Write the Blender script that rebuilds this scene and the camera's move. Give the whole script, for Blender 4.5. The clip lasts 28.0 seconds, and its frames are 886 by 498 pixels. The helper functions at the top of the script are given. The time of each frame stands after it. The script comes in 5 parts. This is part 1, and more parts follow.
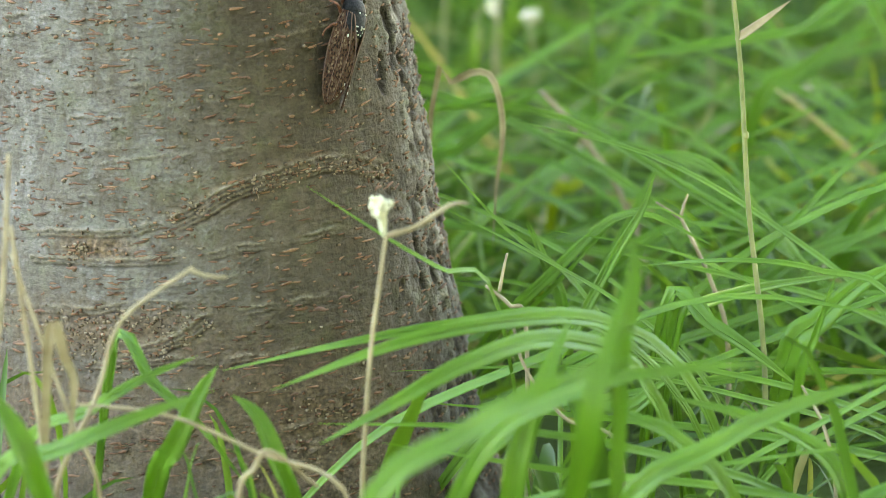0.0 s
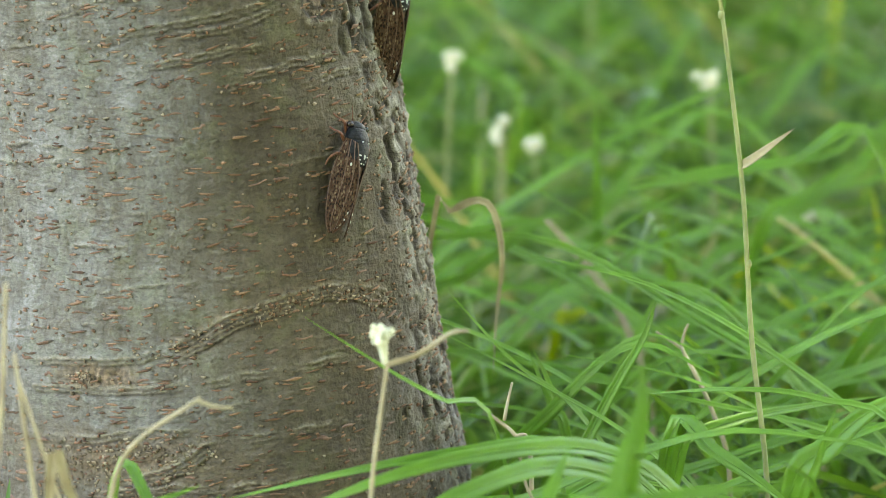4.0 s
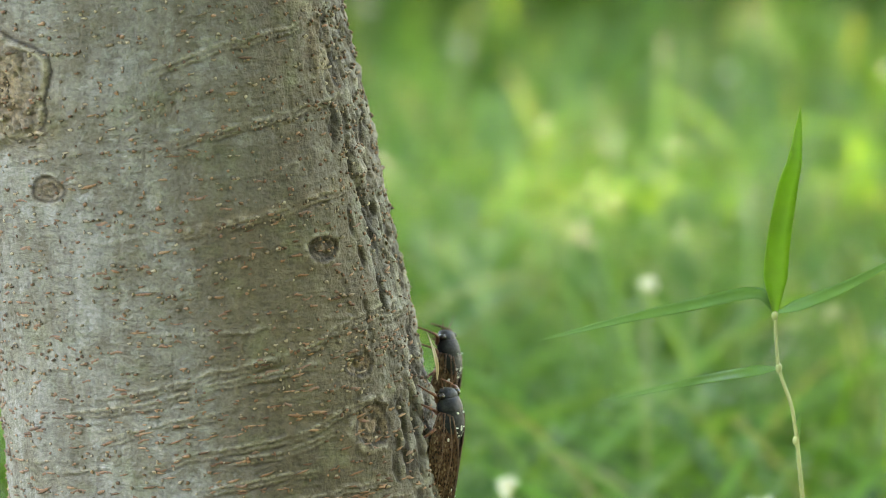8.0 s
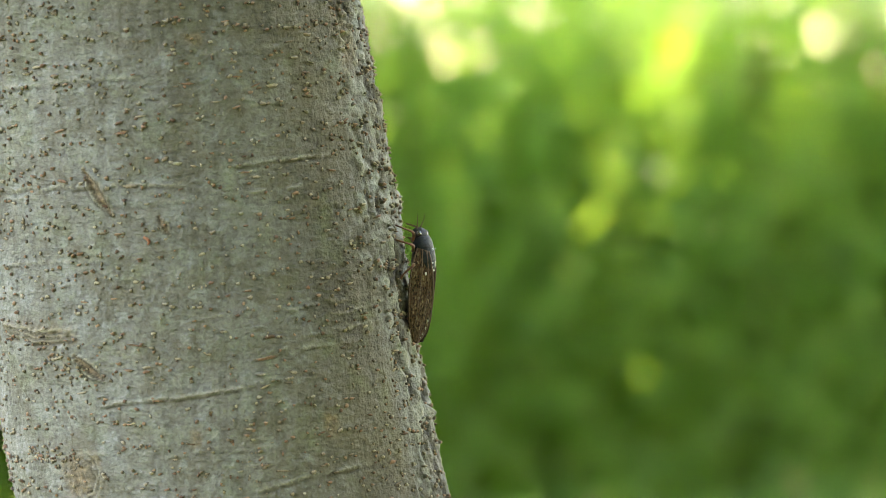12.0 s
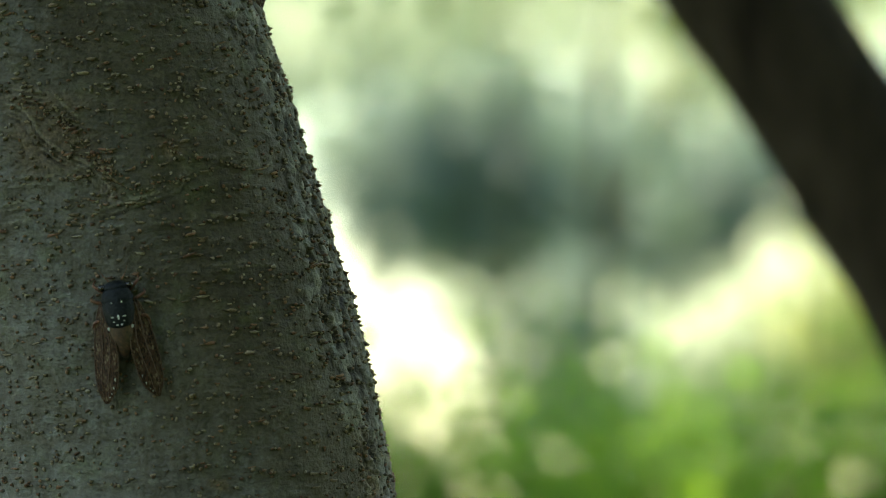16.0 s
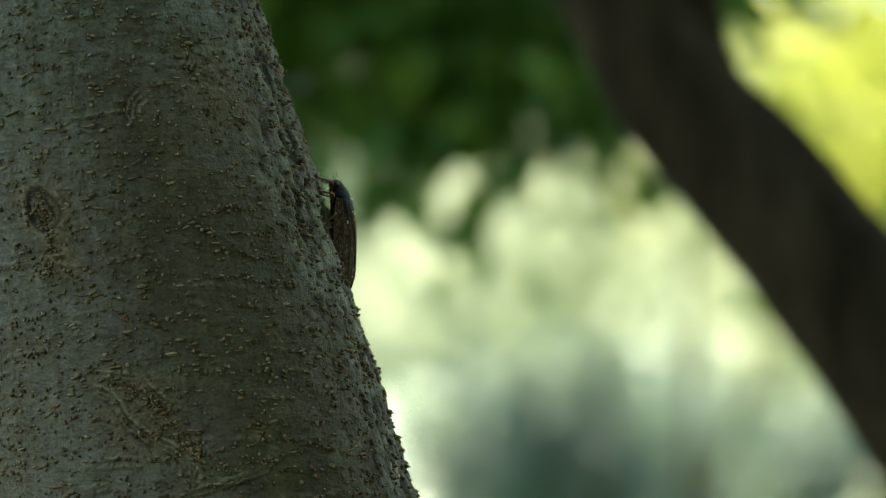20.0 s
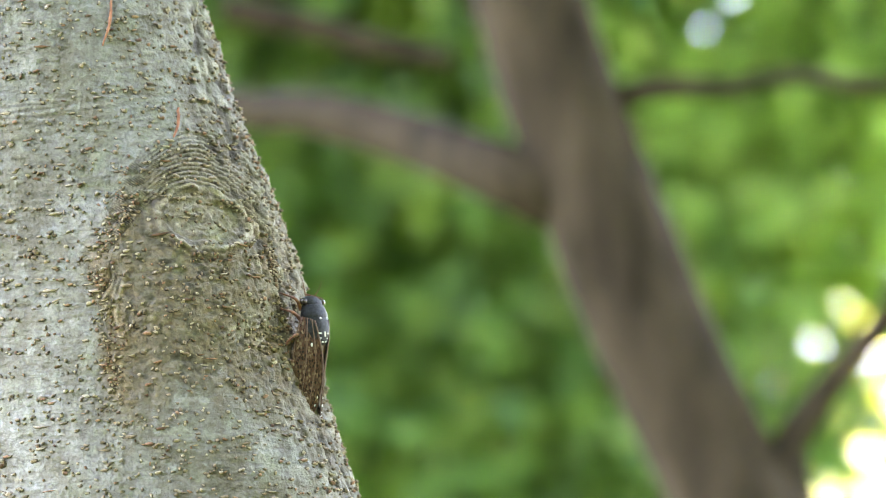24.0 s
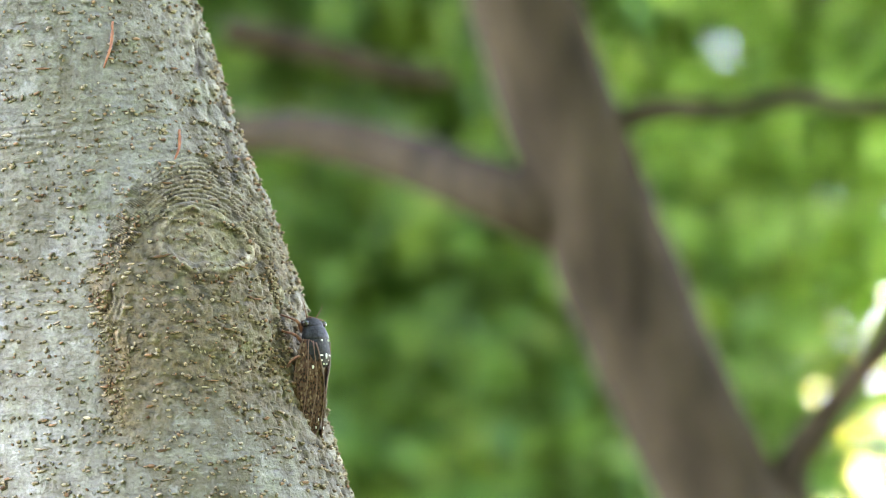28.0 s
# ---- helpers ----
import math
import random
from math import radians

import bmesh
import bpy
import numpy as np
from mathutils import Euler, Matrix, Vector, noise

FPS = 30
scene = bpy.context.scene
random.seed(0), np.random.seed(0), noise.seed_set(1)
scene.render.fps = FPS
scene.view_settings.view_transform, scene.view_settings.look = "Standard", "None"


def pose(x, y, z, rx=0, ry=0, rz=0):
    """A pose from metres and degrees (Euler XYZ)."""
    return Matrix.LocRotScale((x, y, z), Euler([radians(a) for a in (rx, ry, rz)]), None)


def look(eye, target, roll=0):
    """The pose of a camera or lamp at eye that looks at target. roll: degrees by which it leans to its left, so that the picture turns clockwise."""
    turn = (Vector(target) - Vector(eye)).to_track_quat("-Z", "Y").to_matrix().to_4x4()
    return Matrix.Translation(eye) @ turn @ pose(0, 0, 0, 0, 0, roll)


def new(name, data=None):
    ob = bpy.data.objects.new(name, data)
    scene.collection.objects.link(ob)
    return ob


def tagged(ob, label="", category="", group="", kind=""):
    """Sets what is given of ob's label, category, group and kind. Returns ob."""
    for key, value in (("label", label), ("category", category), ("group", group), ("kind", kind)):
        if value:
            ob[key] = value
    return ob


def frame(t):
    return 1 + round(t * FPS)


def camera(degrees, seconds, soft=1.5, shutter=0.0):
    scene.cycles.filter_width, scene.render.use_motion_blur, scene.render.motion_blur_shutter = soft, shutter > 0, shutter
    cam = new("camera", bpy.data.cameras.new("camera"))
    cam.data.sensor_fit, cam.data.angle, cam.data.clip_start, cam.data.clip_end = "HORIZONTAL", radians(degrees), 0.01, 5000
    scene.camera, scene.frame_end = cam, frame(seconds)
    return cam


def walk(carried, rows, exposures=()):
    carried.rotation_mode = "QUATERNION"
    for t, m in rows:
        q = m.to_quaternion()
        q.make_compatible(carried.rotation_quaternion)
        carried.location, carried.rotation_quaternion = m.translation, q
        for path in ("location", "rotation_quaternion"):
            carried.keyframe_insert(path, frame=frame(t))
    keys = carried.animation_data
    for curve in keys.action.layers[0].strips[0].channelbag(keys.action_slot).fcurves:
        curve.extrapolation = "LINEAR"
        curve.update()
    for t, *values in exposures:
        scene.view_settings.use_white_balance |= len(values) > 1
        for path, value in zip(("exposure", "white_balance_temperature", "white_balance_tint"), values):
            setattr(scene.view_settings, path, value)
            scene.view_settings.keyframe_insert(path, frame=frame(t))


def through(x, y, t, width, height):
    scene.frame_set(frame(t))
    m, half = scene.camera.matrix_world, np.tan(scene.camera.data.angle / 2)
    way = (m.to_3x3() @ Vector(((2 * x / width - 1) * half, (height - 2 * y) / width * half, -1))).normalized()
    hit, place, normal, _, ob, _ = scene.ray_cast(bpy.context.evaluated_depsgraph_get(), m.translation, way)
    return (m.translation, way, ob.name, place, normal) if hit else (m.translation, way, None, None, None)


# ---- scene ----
# ---- camera ----
EYE = 0.77
cam = camera(8.5, 28.0, soft=0.5)
cam.data.dof.use_dof = True
cam.data.dof.focus_distance = 3.06
cam.data.dof.aperture_fstop = 8.0
# seconds, tilt up, turn to the left (degrees); the camera swings on a fixed stand
PATH = [
    (0.0, -11.834, 0.000),
    (0.5, -11.817, 0.008),
    (1.0, -11.801, 0.026),
    (1.5, -11.759, 0.034),
    (2.0, -11.521, 0.034),
    (2.5, -11.352, 0.030),
    (4.5, -10.162, 0.030),
    (5.0, -9.639, 0.025),
    (5.5, -9.186, 0.021),
    (6.0, -8.835, 0.029),
    (6.5, -8.201, 0.021),
    (7.0, -7.753, 0.137),
    (7.5, -7.025, 0.441),
    (8.0, -6.498, 0.561),
    (8.5, -5.971, 0.659),
    (9.0, -5.312, 0.803),
    (9.5, -4.586, 1.086),
    (10.0, -4.276, 1.669),
    (10.5, -3.733, 1.670),
    (11.0, -3.022, 1.673),
    (11.5, -2.154, 1.644),
    (12.0, -1.567, 1.635),
    (12.5, -1.021, 1.627),
    (13.0, -0.406, 1.602),
    (13.5, 0.305, 1.587),
    (15.5, 2.303, 1.888),
    (16.0, 2.718, 1.891),
    (16.5, 2.727, 1.880),
    (17.0, 2.779, 1.880),
    (17.5, 2.845, 1.901),
    (18.0, 3.621, 1.923),
    (18.5, 3.971, 1.981),
    (19.0, 4.204, 2.173),
    (19.5, 4.700, 2.443),
    (20.0, 5.416, 2.741),
    (20.5, 6.368, 2.991),
    (21.0, 6.757, 3.061),
    (21.5, 7.509, 3.088),
    (22.0, 8.000, 3.213),
    (22.5, 8.501, 3.345),
    (24.5, 9.924, 3.625),
    (25.0, 9.932, 3.641),
    (25.5, 9.907, 3.624),
    (26.0, 9.916, 3.624),
    (26.5, 9.935, 3.595),
    (27.0, 9.968, 3.594),
    (27.5, 9.990, 3.591),
    (28.0, 9.999, 3.599)
]
EXPOSURES = [(t, e + 4.55, k, m) for t, e, k, m in (
    (0.0, 0.15, 9000, 13), (11.5, 0.12, 9000, 13), (13.3, 0.15, 9000, 13), (14.0, -0.3, 8800, 8), (15.4, -1.85, 8000, -4), (20.5, -1.8, 8200, -2),
    (21.1, -1.3, 8200, 3), (21.6, -0.6, 8300, 8), (22.0, 0.32, 8500, 14), (22.6, 1.08, 7900, 26), (28.0, 1.12, 7900, 26))]
walk(cam, [(t, pose(0, 0, EYE, 90 + tilt, 0, turn)) for t, tilt, turn in PATH], EXPOSURES)

# ---- world and sun ----
SUN_ELEV, SUN_AZ = 60.0, 18.0  # azimuth from +y towards +x
world = bpy.data.worlds.new("sky")
scene.world = world
world.use_nodes = True
wn = world.node_tree.nodes
sky = wn.new("ShaderNodeTexSky")
sky.sky_type, sky.sun_disc = "NISHITA", False
sky.dust_density = 0.4
sky.sun_elevation, sky.sun_rotation = radians(SUN_ELEV), radians(SUN_AZ)
wn["Background"].inputs["Strength"].default_value = 0.09
world.node_tree.links.new(sky.outputs["Color"], wn["Background"].inputs["Color"])
sun_data = bpy.data.lights.new("sun", "SUN")
sun_data.energy, sun_data.angle, sun_data.color = 5.0, radians(0.5), (1.0, 0.95, 0.86)
sun = new("sun", sun_data)
ce = math.cos(radians(SUN_ELEV))
sun.matrix_world = look((0, 0, 0), (-math.sin(radians(SUN_AZ)) * ce, -math.cos(radians(SUN_AZ)) * ce, -math.sin(radians(SUN_ELEV))))
sun.location = (2, 6, 12)


# ---- materials ----
class Nodes:
    """A node material with short calls."""

    def __init__(self, name):
        self.m = bpy.data.materials.new(name)
        self.m.use_nodes = True
        self.t = self.m.node_tree
        self.b = self.t.nodes["Principled BSDF"]
        self.out = self.t.nodes["Material Output"]

    def node(self, kind, links=(), **sets):
        n = self.t.nodes.new(kind)
        for k, v in sets.items():
            n.inputs[k.replace("_", " ")].default_value = v
        for k, s in links:
            self.t.links.new(s, n.inputs[k])
        return n

    def coords(self, scale=(1, 1, 1)):
        c = self.t.nodes.new("ShaderNodeTexCoord")
        return self.node("ShaderNodeMapping", [("Vector", c.outputs["Object"])], Scale=scale).outputs[0]

    def noise(self, vec, scale, detail=4.0, rough=0.6):
        return self.node("ShaderNodeTexNoise", [("Vector", vec)], Scale=scale, Detail=detail, Roughness=rough).outputs["Fac"]

    def ramp(self, fac, stops):
        n = self.t.nodes.new("ShaderNodeValToRGB")
        while len(n.color_ramp.elements) < len(stops):
            n.color_ramp.elements.new(0.5)
        for e, (p, c) in zip(n.color_ramp.elements, stops):
            e.position, e.color = p, (*c, 1)
        self.t.links.new(fac, n.inputs["Fac"])
        return n.outputs["Color"]

    def mix(self, fac, a, b, blend="MIX"):
        n = self.t.nodes.new("ShaderNodeMix")
        n.data_type, n.blend_type = "RGBA", blend
        for i, s in ((0, fac), (6, a), (7, b)):
            if isinstance(s, (int, float)):
                n.inputs[i].default_value = s
            elif isinstance(s, tuple):
                n.inputs[i].default_value = (*s, 1)
            else:
                self.t.links.new(s, n.inputs[i])
        return n.outputs[2]

    def attr(self, name):
        n = self.t.nodes.new("ShaderNodeAttribute")
        n.attribute_name = name
        return n.outputs["Fac"]

    def math(self, op, a, b=0.0):
        n = self.t.nodes.new("ShaderNodeMath")
        n.operation = op
        for i, s in ((0, a), (1, b)):
            if isinstance(s, (int, float)):
                n.inputs[i].default_value = s
            else:
                self.t.links.new(s, n.inputs[i])
        return n.outputs[0]

    def island(self):
        return self.t.nodes.new("ShaderNodeNewGeometry").outputs["Random Per Island"]

    def finish(self, color, rough=0.6, bump=None, strength=0.3, dist=0.001, metal=0.0):
        if isinstance(color, tuple):
            self.b.inputs["Base Color"].default_value = (*color, 1)
        else:
            self.t.links.new(color, self.b.inputs["Base Color"])
        if isinstance(rough, (int, float)):
            self.b.inputs["Roughness"].default_value = rough
        else:
            self.t.links.new(rough, self.b.inputs["Roughness"])
        self.b.inputs["Metallic"].default_value = metal
        if bump is not None:
            bn = self.node("ShaderNodeBump", [("Height", bump)], Strength=strength, Distance=dist)
            self.t.links.new(bn.outputs[0], self.b.inputs["Normal"])
        return self.m


def leaf_material(name, stops, through=0.45, rough=0.5, tint=(1.2, 1.15, 0.5), gloss=0.25):
    """Leaves: each island its own tone, light passes through."""
    n = Nodes(name)
    col = n.ramp(n.island(), stops)
    v = n.noise(n.coords(), 30.0, 3.0)
    col = n.mix(0.35, col, n.ramp(v, [(0.35, (0.55, 0.6, 0.5)), (0.65, (1.25, 1.2, 1.1))]), "MULTIPLY")
    n.finish(col, rough)
    n.b.inputs["Specular IOR Level"].default_value = gloss
    tr = n.t.nodes.new("ShaderNodeBsdfTranslucent")
    n.t.links.new(n.mix(1.0, col, tint, "MULTIPLY"), tr.inputs["Color"])
    ms = n.node("ShaderNodeMixShader", [(1, n.b.outputs[0]), (2, tr.outputs[0])], Fac=through)
    n.t.links.new(ms.outputs[0], n.out.inputs["Surface"])
    return n.m


def bark_colour(n, even):
    """Brown bark under a grey weathered film, lichen and moss; the film also carries painted light from the left."""
    col = n.ramp(n.noise(even, 9.0, 5.0), [(0.3, (0.050, 0.038, 0.025)), (0.5, (0.078, 0.061, 0.041)), (0.7, (0.112, 0.091, 0.064))])
    film_light = n.attr("film_light")
    pale = n.math("MULTIPLY", film_light, n.ramp(n.noise(even, 26.0, 5.0, 0.6), [(0.28, (0.5, 0.5, 0.5)), (0.55, (1, 1, 1))]))
    col = n.mix(pale, col, n.ramp(n.noise(even, 40.0, 4.0), [(0.36, (0.128, 0.115, 0.094)), (0.64, (0.188, 0.180, 0.170))]))
    lich = n.ramp(n.noise(even, 85.0, 5.0, 0.65), [(0.56, (0, 0, 0)), (0.63, (1, 1, 1))])
    col = n.mix(n.math("MULTIPLY", n.math("MULTIPLY", lich, film_light), 0.40), col, (0.26, 0.258, 0.255))
    moss = n.ramp(n.noise(even, 45.0, 5.0, 0.6), [(0.54, (0, 0, 0)), (0.70, (1, 1, 1))])
    col = n.mix(n.math("MULTIPLY", moss, n.math("ADD", n.math("MULTIPLY", n.attr("mossy"), 0.35), 0.32)), col, (0.125, 0.14, 0.06))
    return col


def bark_material():
    n = Nodes("smooth grey bark")
    flat = n.coords((1.0, 1.0, 3.2))     # level streaks
    tall = n.coords((1.0, 1.0, 0.22))    # upright weather streaks
    even = n.coords()
    col = bark_colour(n, even)
    up = n.noise(tall, 170.0, 3.0, 0.55)
    col = n.mix(0.42, col, n.ramp(up, [(0.34, (0.62, 0.59, 0.54)), (0.5, (1.0, 1.0, 1.0)), (0.66, (1.25, 1.25, 1.24))]), "MULTIPLY")
    streak = n.noise(flat, 130.0, 4.0, 0.6)
    col = n.mix(0.32, col, n.ramp(streak, [(0.34, (0.4, 0.34, 0.27)), (0.47, (1.0, 1.0, 1.0)), (0.66, (1.3, 1.3, 1.28))]), "MULTIPLY")
    fine = n.noise(even, 520.0, 3.0, 0.6)
    col = n.mix(0.34, col, n.ramp(fine, [(0.34, (0.45, 0.41, 0.36)), (0.62, (1.25, 1.25, 1.24))]), "MULTIPLY")
    blotch = n.math("MULTIPLY", n.attr("stain"), n.ramp(n.noise(even, 230.0, 4.0, 0.7), [(0.3, (0.4, 0.4, 0.4)), (0.55, (1, 1, 1))]))
    col = n.mix(blotch, col, n.ramp(n.noise(even, 380.0, 3.0), [(0.35, (0.085, 0.054, 0.032)), (0.65, (0.27, 0.185, 0.115))]))
    col = n.mix(n.math("MULTIPLY", n.attr("crest"), n.ramp(fine, [(0.33, (0.2, 0.2, 0.2)), (0.58, (0.9, 0.9, 0.9))])), col, (0.30, 0.26, 0.195))
    col = n.mix(n.attr("crack"), col, (0.030, 0.022, 0.016))
    bump = n.math("ADD", n.math("ADD", n.math("MULTIPLY", streak, 0.4), n.math("MULTIPLY", up, 0.5)), n.math("MULTIPLY", fine, 0.4))
    n.b.inputs["Specular IOR Level"].default_value = 0.25
    return n.finish(col, 0.7, bump, 1.0, 0.0030)


def cork_material(name, stops, share):
    """Cork that keeps much of the bark's own colour, each wart with its own tone."""
    n = Nodes(name)
    even = n.coords()
    col = n.mix(share, bark_colour(n, even), n.ramp(n.island(), stops))
    fine = n.noise(even, 900.0, 3.0, 0.6)
    col = n.mix(0.5, col, n.ramp(fine, [(0.35, (0.5, 0.46, 0.4)), (0.62, (1.3, 1.3, 1.28))]), "MULTIPLY")
    n.b.inputs["Specular IOR Level"].default_value = 0.2
    return n.finish(col, 0.85, fine, 0.8, 0.0006)


def simple_material(name, a, b, scale, rough=0.6, bump=0.3, dist=0.001, stretch=(1, 1, 1), gloss=0.5):
    n = Nodes(name)
    n.b.inputs["Specular IOR Level"].default_value = gloss
    v = n.noise(n.coords(stretch), scale, 5.0, 0.65)
    return n.finish(n.ramp(v, [(0.3, a), (0.7, b)]), rough, v, bump, dist)


BARK = bark_material()
LENTICEL = cork_material("tan cork", [(0.0, (0.15, 0.10, 0.062)), (0.4, (0.28, 0.198, 0.13)), (1.0, (0.42, 0.345, 0.25))], 0.65)
RUSTDASH = cork_material("rusty cork", [(0.0, (0.10, 0.048, 0.030)), (0.4, (0.20, 0.098, 0.060)), (1.0, (0.31, 0.175, 0.11))], 0.82)
# contact shade round the warts, put into a darker cork colour
SHADECORK = cork_material("contact-shaded cork foot", [(0.0, (0.04, 0.029, 0.020)), (1.0, (0.12, 0.088, 0.060))], 0.7)
RUST = simple_material("rusty cork", (0.09, 0.048, 0.032), (0.24, 0.138, 0.095), 330.0, 0.85, 0.6, 0.0008)
DARKBARK = simple_material("dark branch bark", (0.013, 0.009, 0.006), (0.058, 0.041, 0.028), 34.0, 0.9, 0.9, 0.008, (1, 1, 0.22), 0.08)
GRASS = leaf_material("green grass blade", [(0.0, (0.035, 0.10, 0.018)), (0.5, (0.085, 0.185, 0.028)), (0.86, (0.15, 0.27, 0.040)), (0.93, (0.24, 0.25, 0.08)), (1.0, (0.38, 0.32, 0.18))], 0.4, 0.36, tint=(1.15, 1.15, 0.5), gloss=0.4)
# brighter copy of the stalk leaf; backlight is put into its colour
TIPLEAF = leaf_material("stalk leaf with backlight in its colour", [(0.0, (0.17, 0.32, 0.05)), (1.0, (0.22, 0.38, 0.06))], 0.65, 0.4, (1.15, 1.15, 0.6), gloss=0.5)
BLADE = leaf_material("broad green blade", [(0.0, (0.085, 0.22, 0.030)), (0.6, (0.16, 0.35, 0.050)), (1.0, (0.25, 0.43, 0.085))], 0.48, 0.36, gloss=0.6)
STALKLEAF = leaf_material("dark green stalk leaf", [(0.0, (0.07, 0.17, 0.035)), (1.0, (0.12, 0.25, 0.05))], 0.3, 0.4, gloss=0.5)
# grass leaf brightened to yellow; the sun on it is in the colour
SUNBLADE = leaf_material("sun-painted grass leaf", [(0.0, (0.26, 0.36, 0.035)), (1.0, (0.46, 0.52, 0.07))], 0.6, 0.45)
# lighter copy of the tree leaf, with sunlight put into its colour
LITLEAF = leaf_material("sunlit copy of the tree leaf", [(0.0, (0.13, 0.24, 0.05)), (0.7, (0.22, 0.35, 0.09)), (1.0, (0.34, 0.44, 0.14))], 0.5, 0.45, (1.1, 1.15, 0.7))
STRAW = simple_material("dry straw", (0.24, 0.18, 0.095), (0.44, 0.37, 0.23), 60.0, 0.7, 0.3)
STEM = simple_material("stalk", (0.14, 0.17, 0.055), (0.30, 0.30, 0.12), 50.0, 0.6, 0.2)
BLOSSOM = simple_material("cream blossom", (0.46, 0.44, 0.26), (0.68, 0.67, 0.52), 200.0, 0.7, 0.3)
LEAF = leaf_material("tree leaf", [(0.0, (0.045, 0.105, 0.03)), (0.6, (0.085, 0.175, 0.045)), (1.0, (0.18, 0.26, 0.06))], 0.35, 0.45, (1.15, 1.15, 0.65))
SHRUBLEAF = leaf_material("shrub leaf", [(0.0, (0.13, 0.26, 0.06)), (0.6, (0.20, 0.36, 0.09)), (1.0, (0.28, 0.42, 0.13))], 0.6, 0.45)
# two far leaves brightened in colour to carry the sunlight on them
FARLEAF = leaf_material("pale far leaf with sun in its colour", [(0.0, (0.27, 0.34, 0.19)), (1.0, (0.46, 0.50, 0.35))], 0.6, 0.5, (1.15, 1.1, 0.65))
GOLDLEAF = leaf_material("yellow-green far leaf with sun in its colour", [(0.0, (0.40, 0.46, 0.14)), (1.0, (0.62, 0.64, 0.26))], 0.65, 0.5, (1.15, 1.1, 0.6))
# distance haze is put into this whitened leaf colour
HAZELEAF = leaf_material("pale distant leaf with haze in its colour", [(0.0, (0.40, 0.46, 0.39)), (0.6, (0.55, 0.60, 0.53)), (1.0, (0.68, 0.69, 0.64))], 0.6, 0.6, (1.1, 1.1, 1.0))
# blue haze and shade of the far trees, put into the leaf colour
BLUELEAF = leaf_material("blue-green leaf tinted by haze and shade", [(0.0, (0.11, 0.17, 0.185)), (1.0, (0.22, 0.29, 0.31))], 0.15, 0.6)


def soil_material():
    n = Nodes("grassy soil")
    c = n.coords()
    a = n.noise(c, 1.3, 5.0)
    col = n.ramp(a, [(0.3, (0.03, 0.055, 0.012)), (0.55, (0.05, 0.085, 0.018)), (0.75, (0.07, 0.062, 0.03))])
    f = n.noise(c, 60.0, 6.0, 0.7)
    col = n.mix(0.6, col, n.ramp(f, [(0.3, (0.5, 0.5, 0.45)), (0.65, (1.3, 1.3, 1.2))]), "MULTIPLY")
    n.b.inputs["Specular IOR Level"].default_value = 0.1
    return n.finish(col, 0.95, f, 0.7, 0.03)


SOIL = soil_material()


# ---- mesh helpers ----
def mesh_of(name, verts, faces, material, smooth=True):
    me = bpy.data.meshes.new(name)
    me.from_pydata([tuple(v) for v in verts], [], [tuple(f) for f in faces])
    me.materials.append(material)
    if smooth:
        me.polygons.foreach_set("use_smooth", [True] * len(me.polygons))
    me.update()
    return me


def quads_mesh(name, verts, quads, material, smooth=True):
    """A mesh from arrays, for large ones."""
    me = bpy.data.meshes.new(name)
    verts, quads = np.asarray(verts, np.float32), np.asarray(quads, np.int32)
    me.vertices.add(len(verts))
    me.vertices.foreach_set("co", verts.ravel())
    me.loops.add(quads.size)
    me.loops.foreach_set("vertex_index", quads.ravel())
    me.polygons.add(len(quads))
    me.polygons.foreach_set("loop_start", np.arange(0, quads.size, quads.shape[1], dtype=np.int32))
    me.polygons.foreach_set("use_smooth", np.full(len(quads), smooth))
    me.update(calc_edges=True)
    me.materials.append(material)
    return me


def part(name, me, parent=None, label="", m=None):
    ob = new(name, me)
    if parent is not None:
        ob.parent = parent
    if m is not None:
        ob.matrix_basis = m
    return tagged(ob, label)


def smooth_line(points, n):
    """n places along a soft curve through the points."""
    p = np.array(points, float)
    k = np.arange(len(p))
    s = np.linspace(0, len(p) - 1, n)
    i = np.clip(s.astype(int), 0, len(p) - 2)
    f = (s - i)[:, None]
    d = np.gradient(p, axis=0) if len(p) > 2 else np.repeat(p[1:] - p[:1], 2, 0)
    h = f * f * (3 - 2 * f)
    return (p[i] * (1 - h) + p[i + 1] * h + d[i] * (f * (1 - f) ** 2) - d[i + 1] * (f * f * (1 - f)))


def tube(name, points, radii, material, sides=8, n=16, rough=0.0, seed=0):
    """A round tapered limb along a soft curve."""
    rng = np.random.default_rng(seed)
    c = smooth_line(points, n)
    r = np.interp(np.linspace(0, 1, n), np.linspace(0, 1, len(radii)), radii)
    t = np.gradient(c, axis=0)
    t /= np.linalg.norm(t, axis=1)[:, None] + 1e-9
    ref = np.array((0.31, 0.95, 0.05))
    a = np.cross(t, ref)
    a /= np.linalg.norm(a, axis=1)[:, None] + 1e-9
    b = np.cross(t, a)
    ang = np.arange(sides) * 2 * np.pi / sides
    ring = np.cos(ang)[None, :, None] * a[:, None] + np.sin(ang)[None, :, None] * b[:, None]
    rr = r[:, None] * (1 + rough * rng.normal(size=(n, sides)))
    v = (c[:, None] + ring * rr[..., None]).reshape(-1, 3)
    q = [(i * sides + j, i * sides + (j + 1) % sides, (i + 1) * sides + (j + 1) % sides, (i + 1) * sides + j) for i in range(n - 1) for j in range(sides)]
    f = [list(x) for x in q] + [list(range(sides))[::-1], [(n - 1) * sides + j for j in range(sides)]]
    return mesh_of(name, v, f, material)


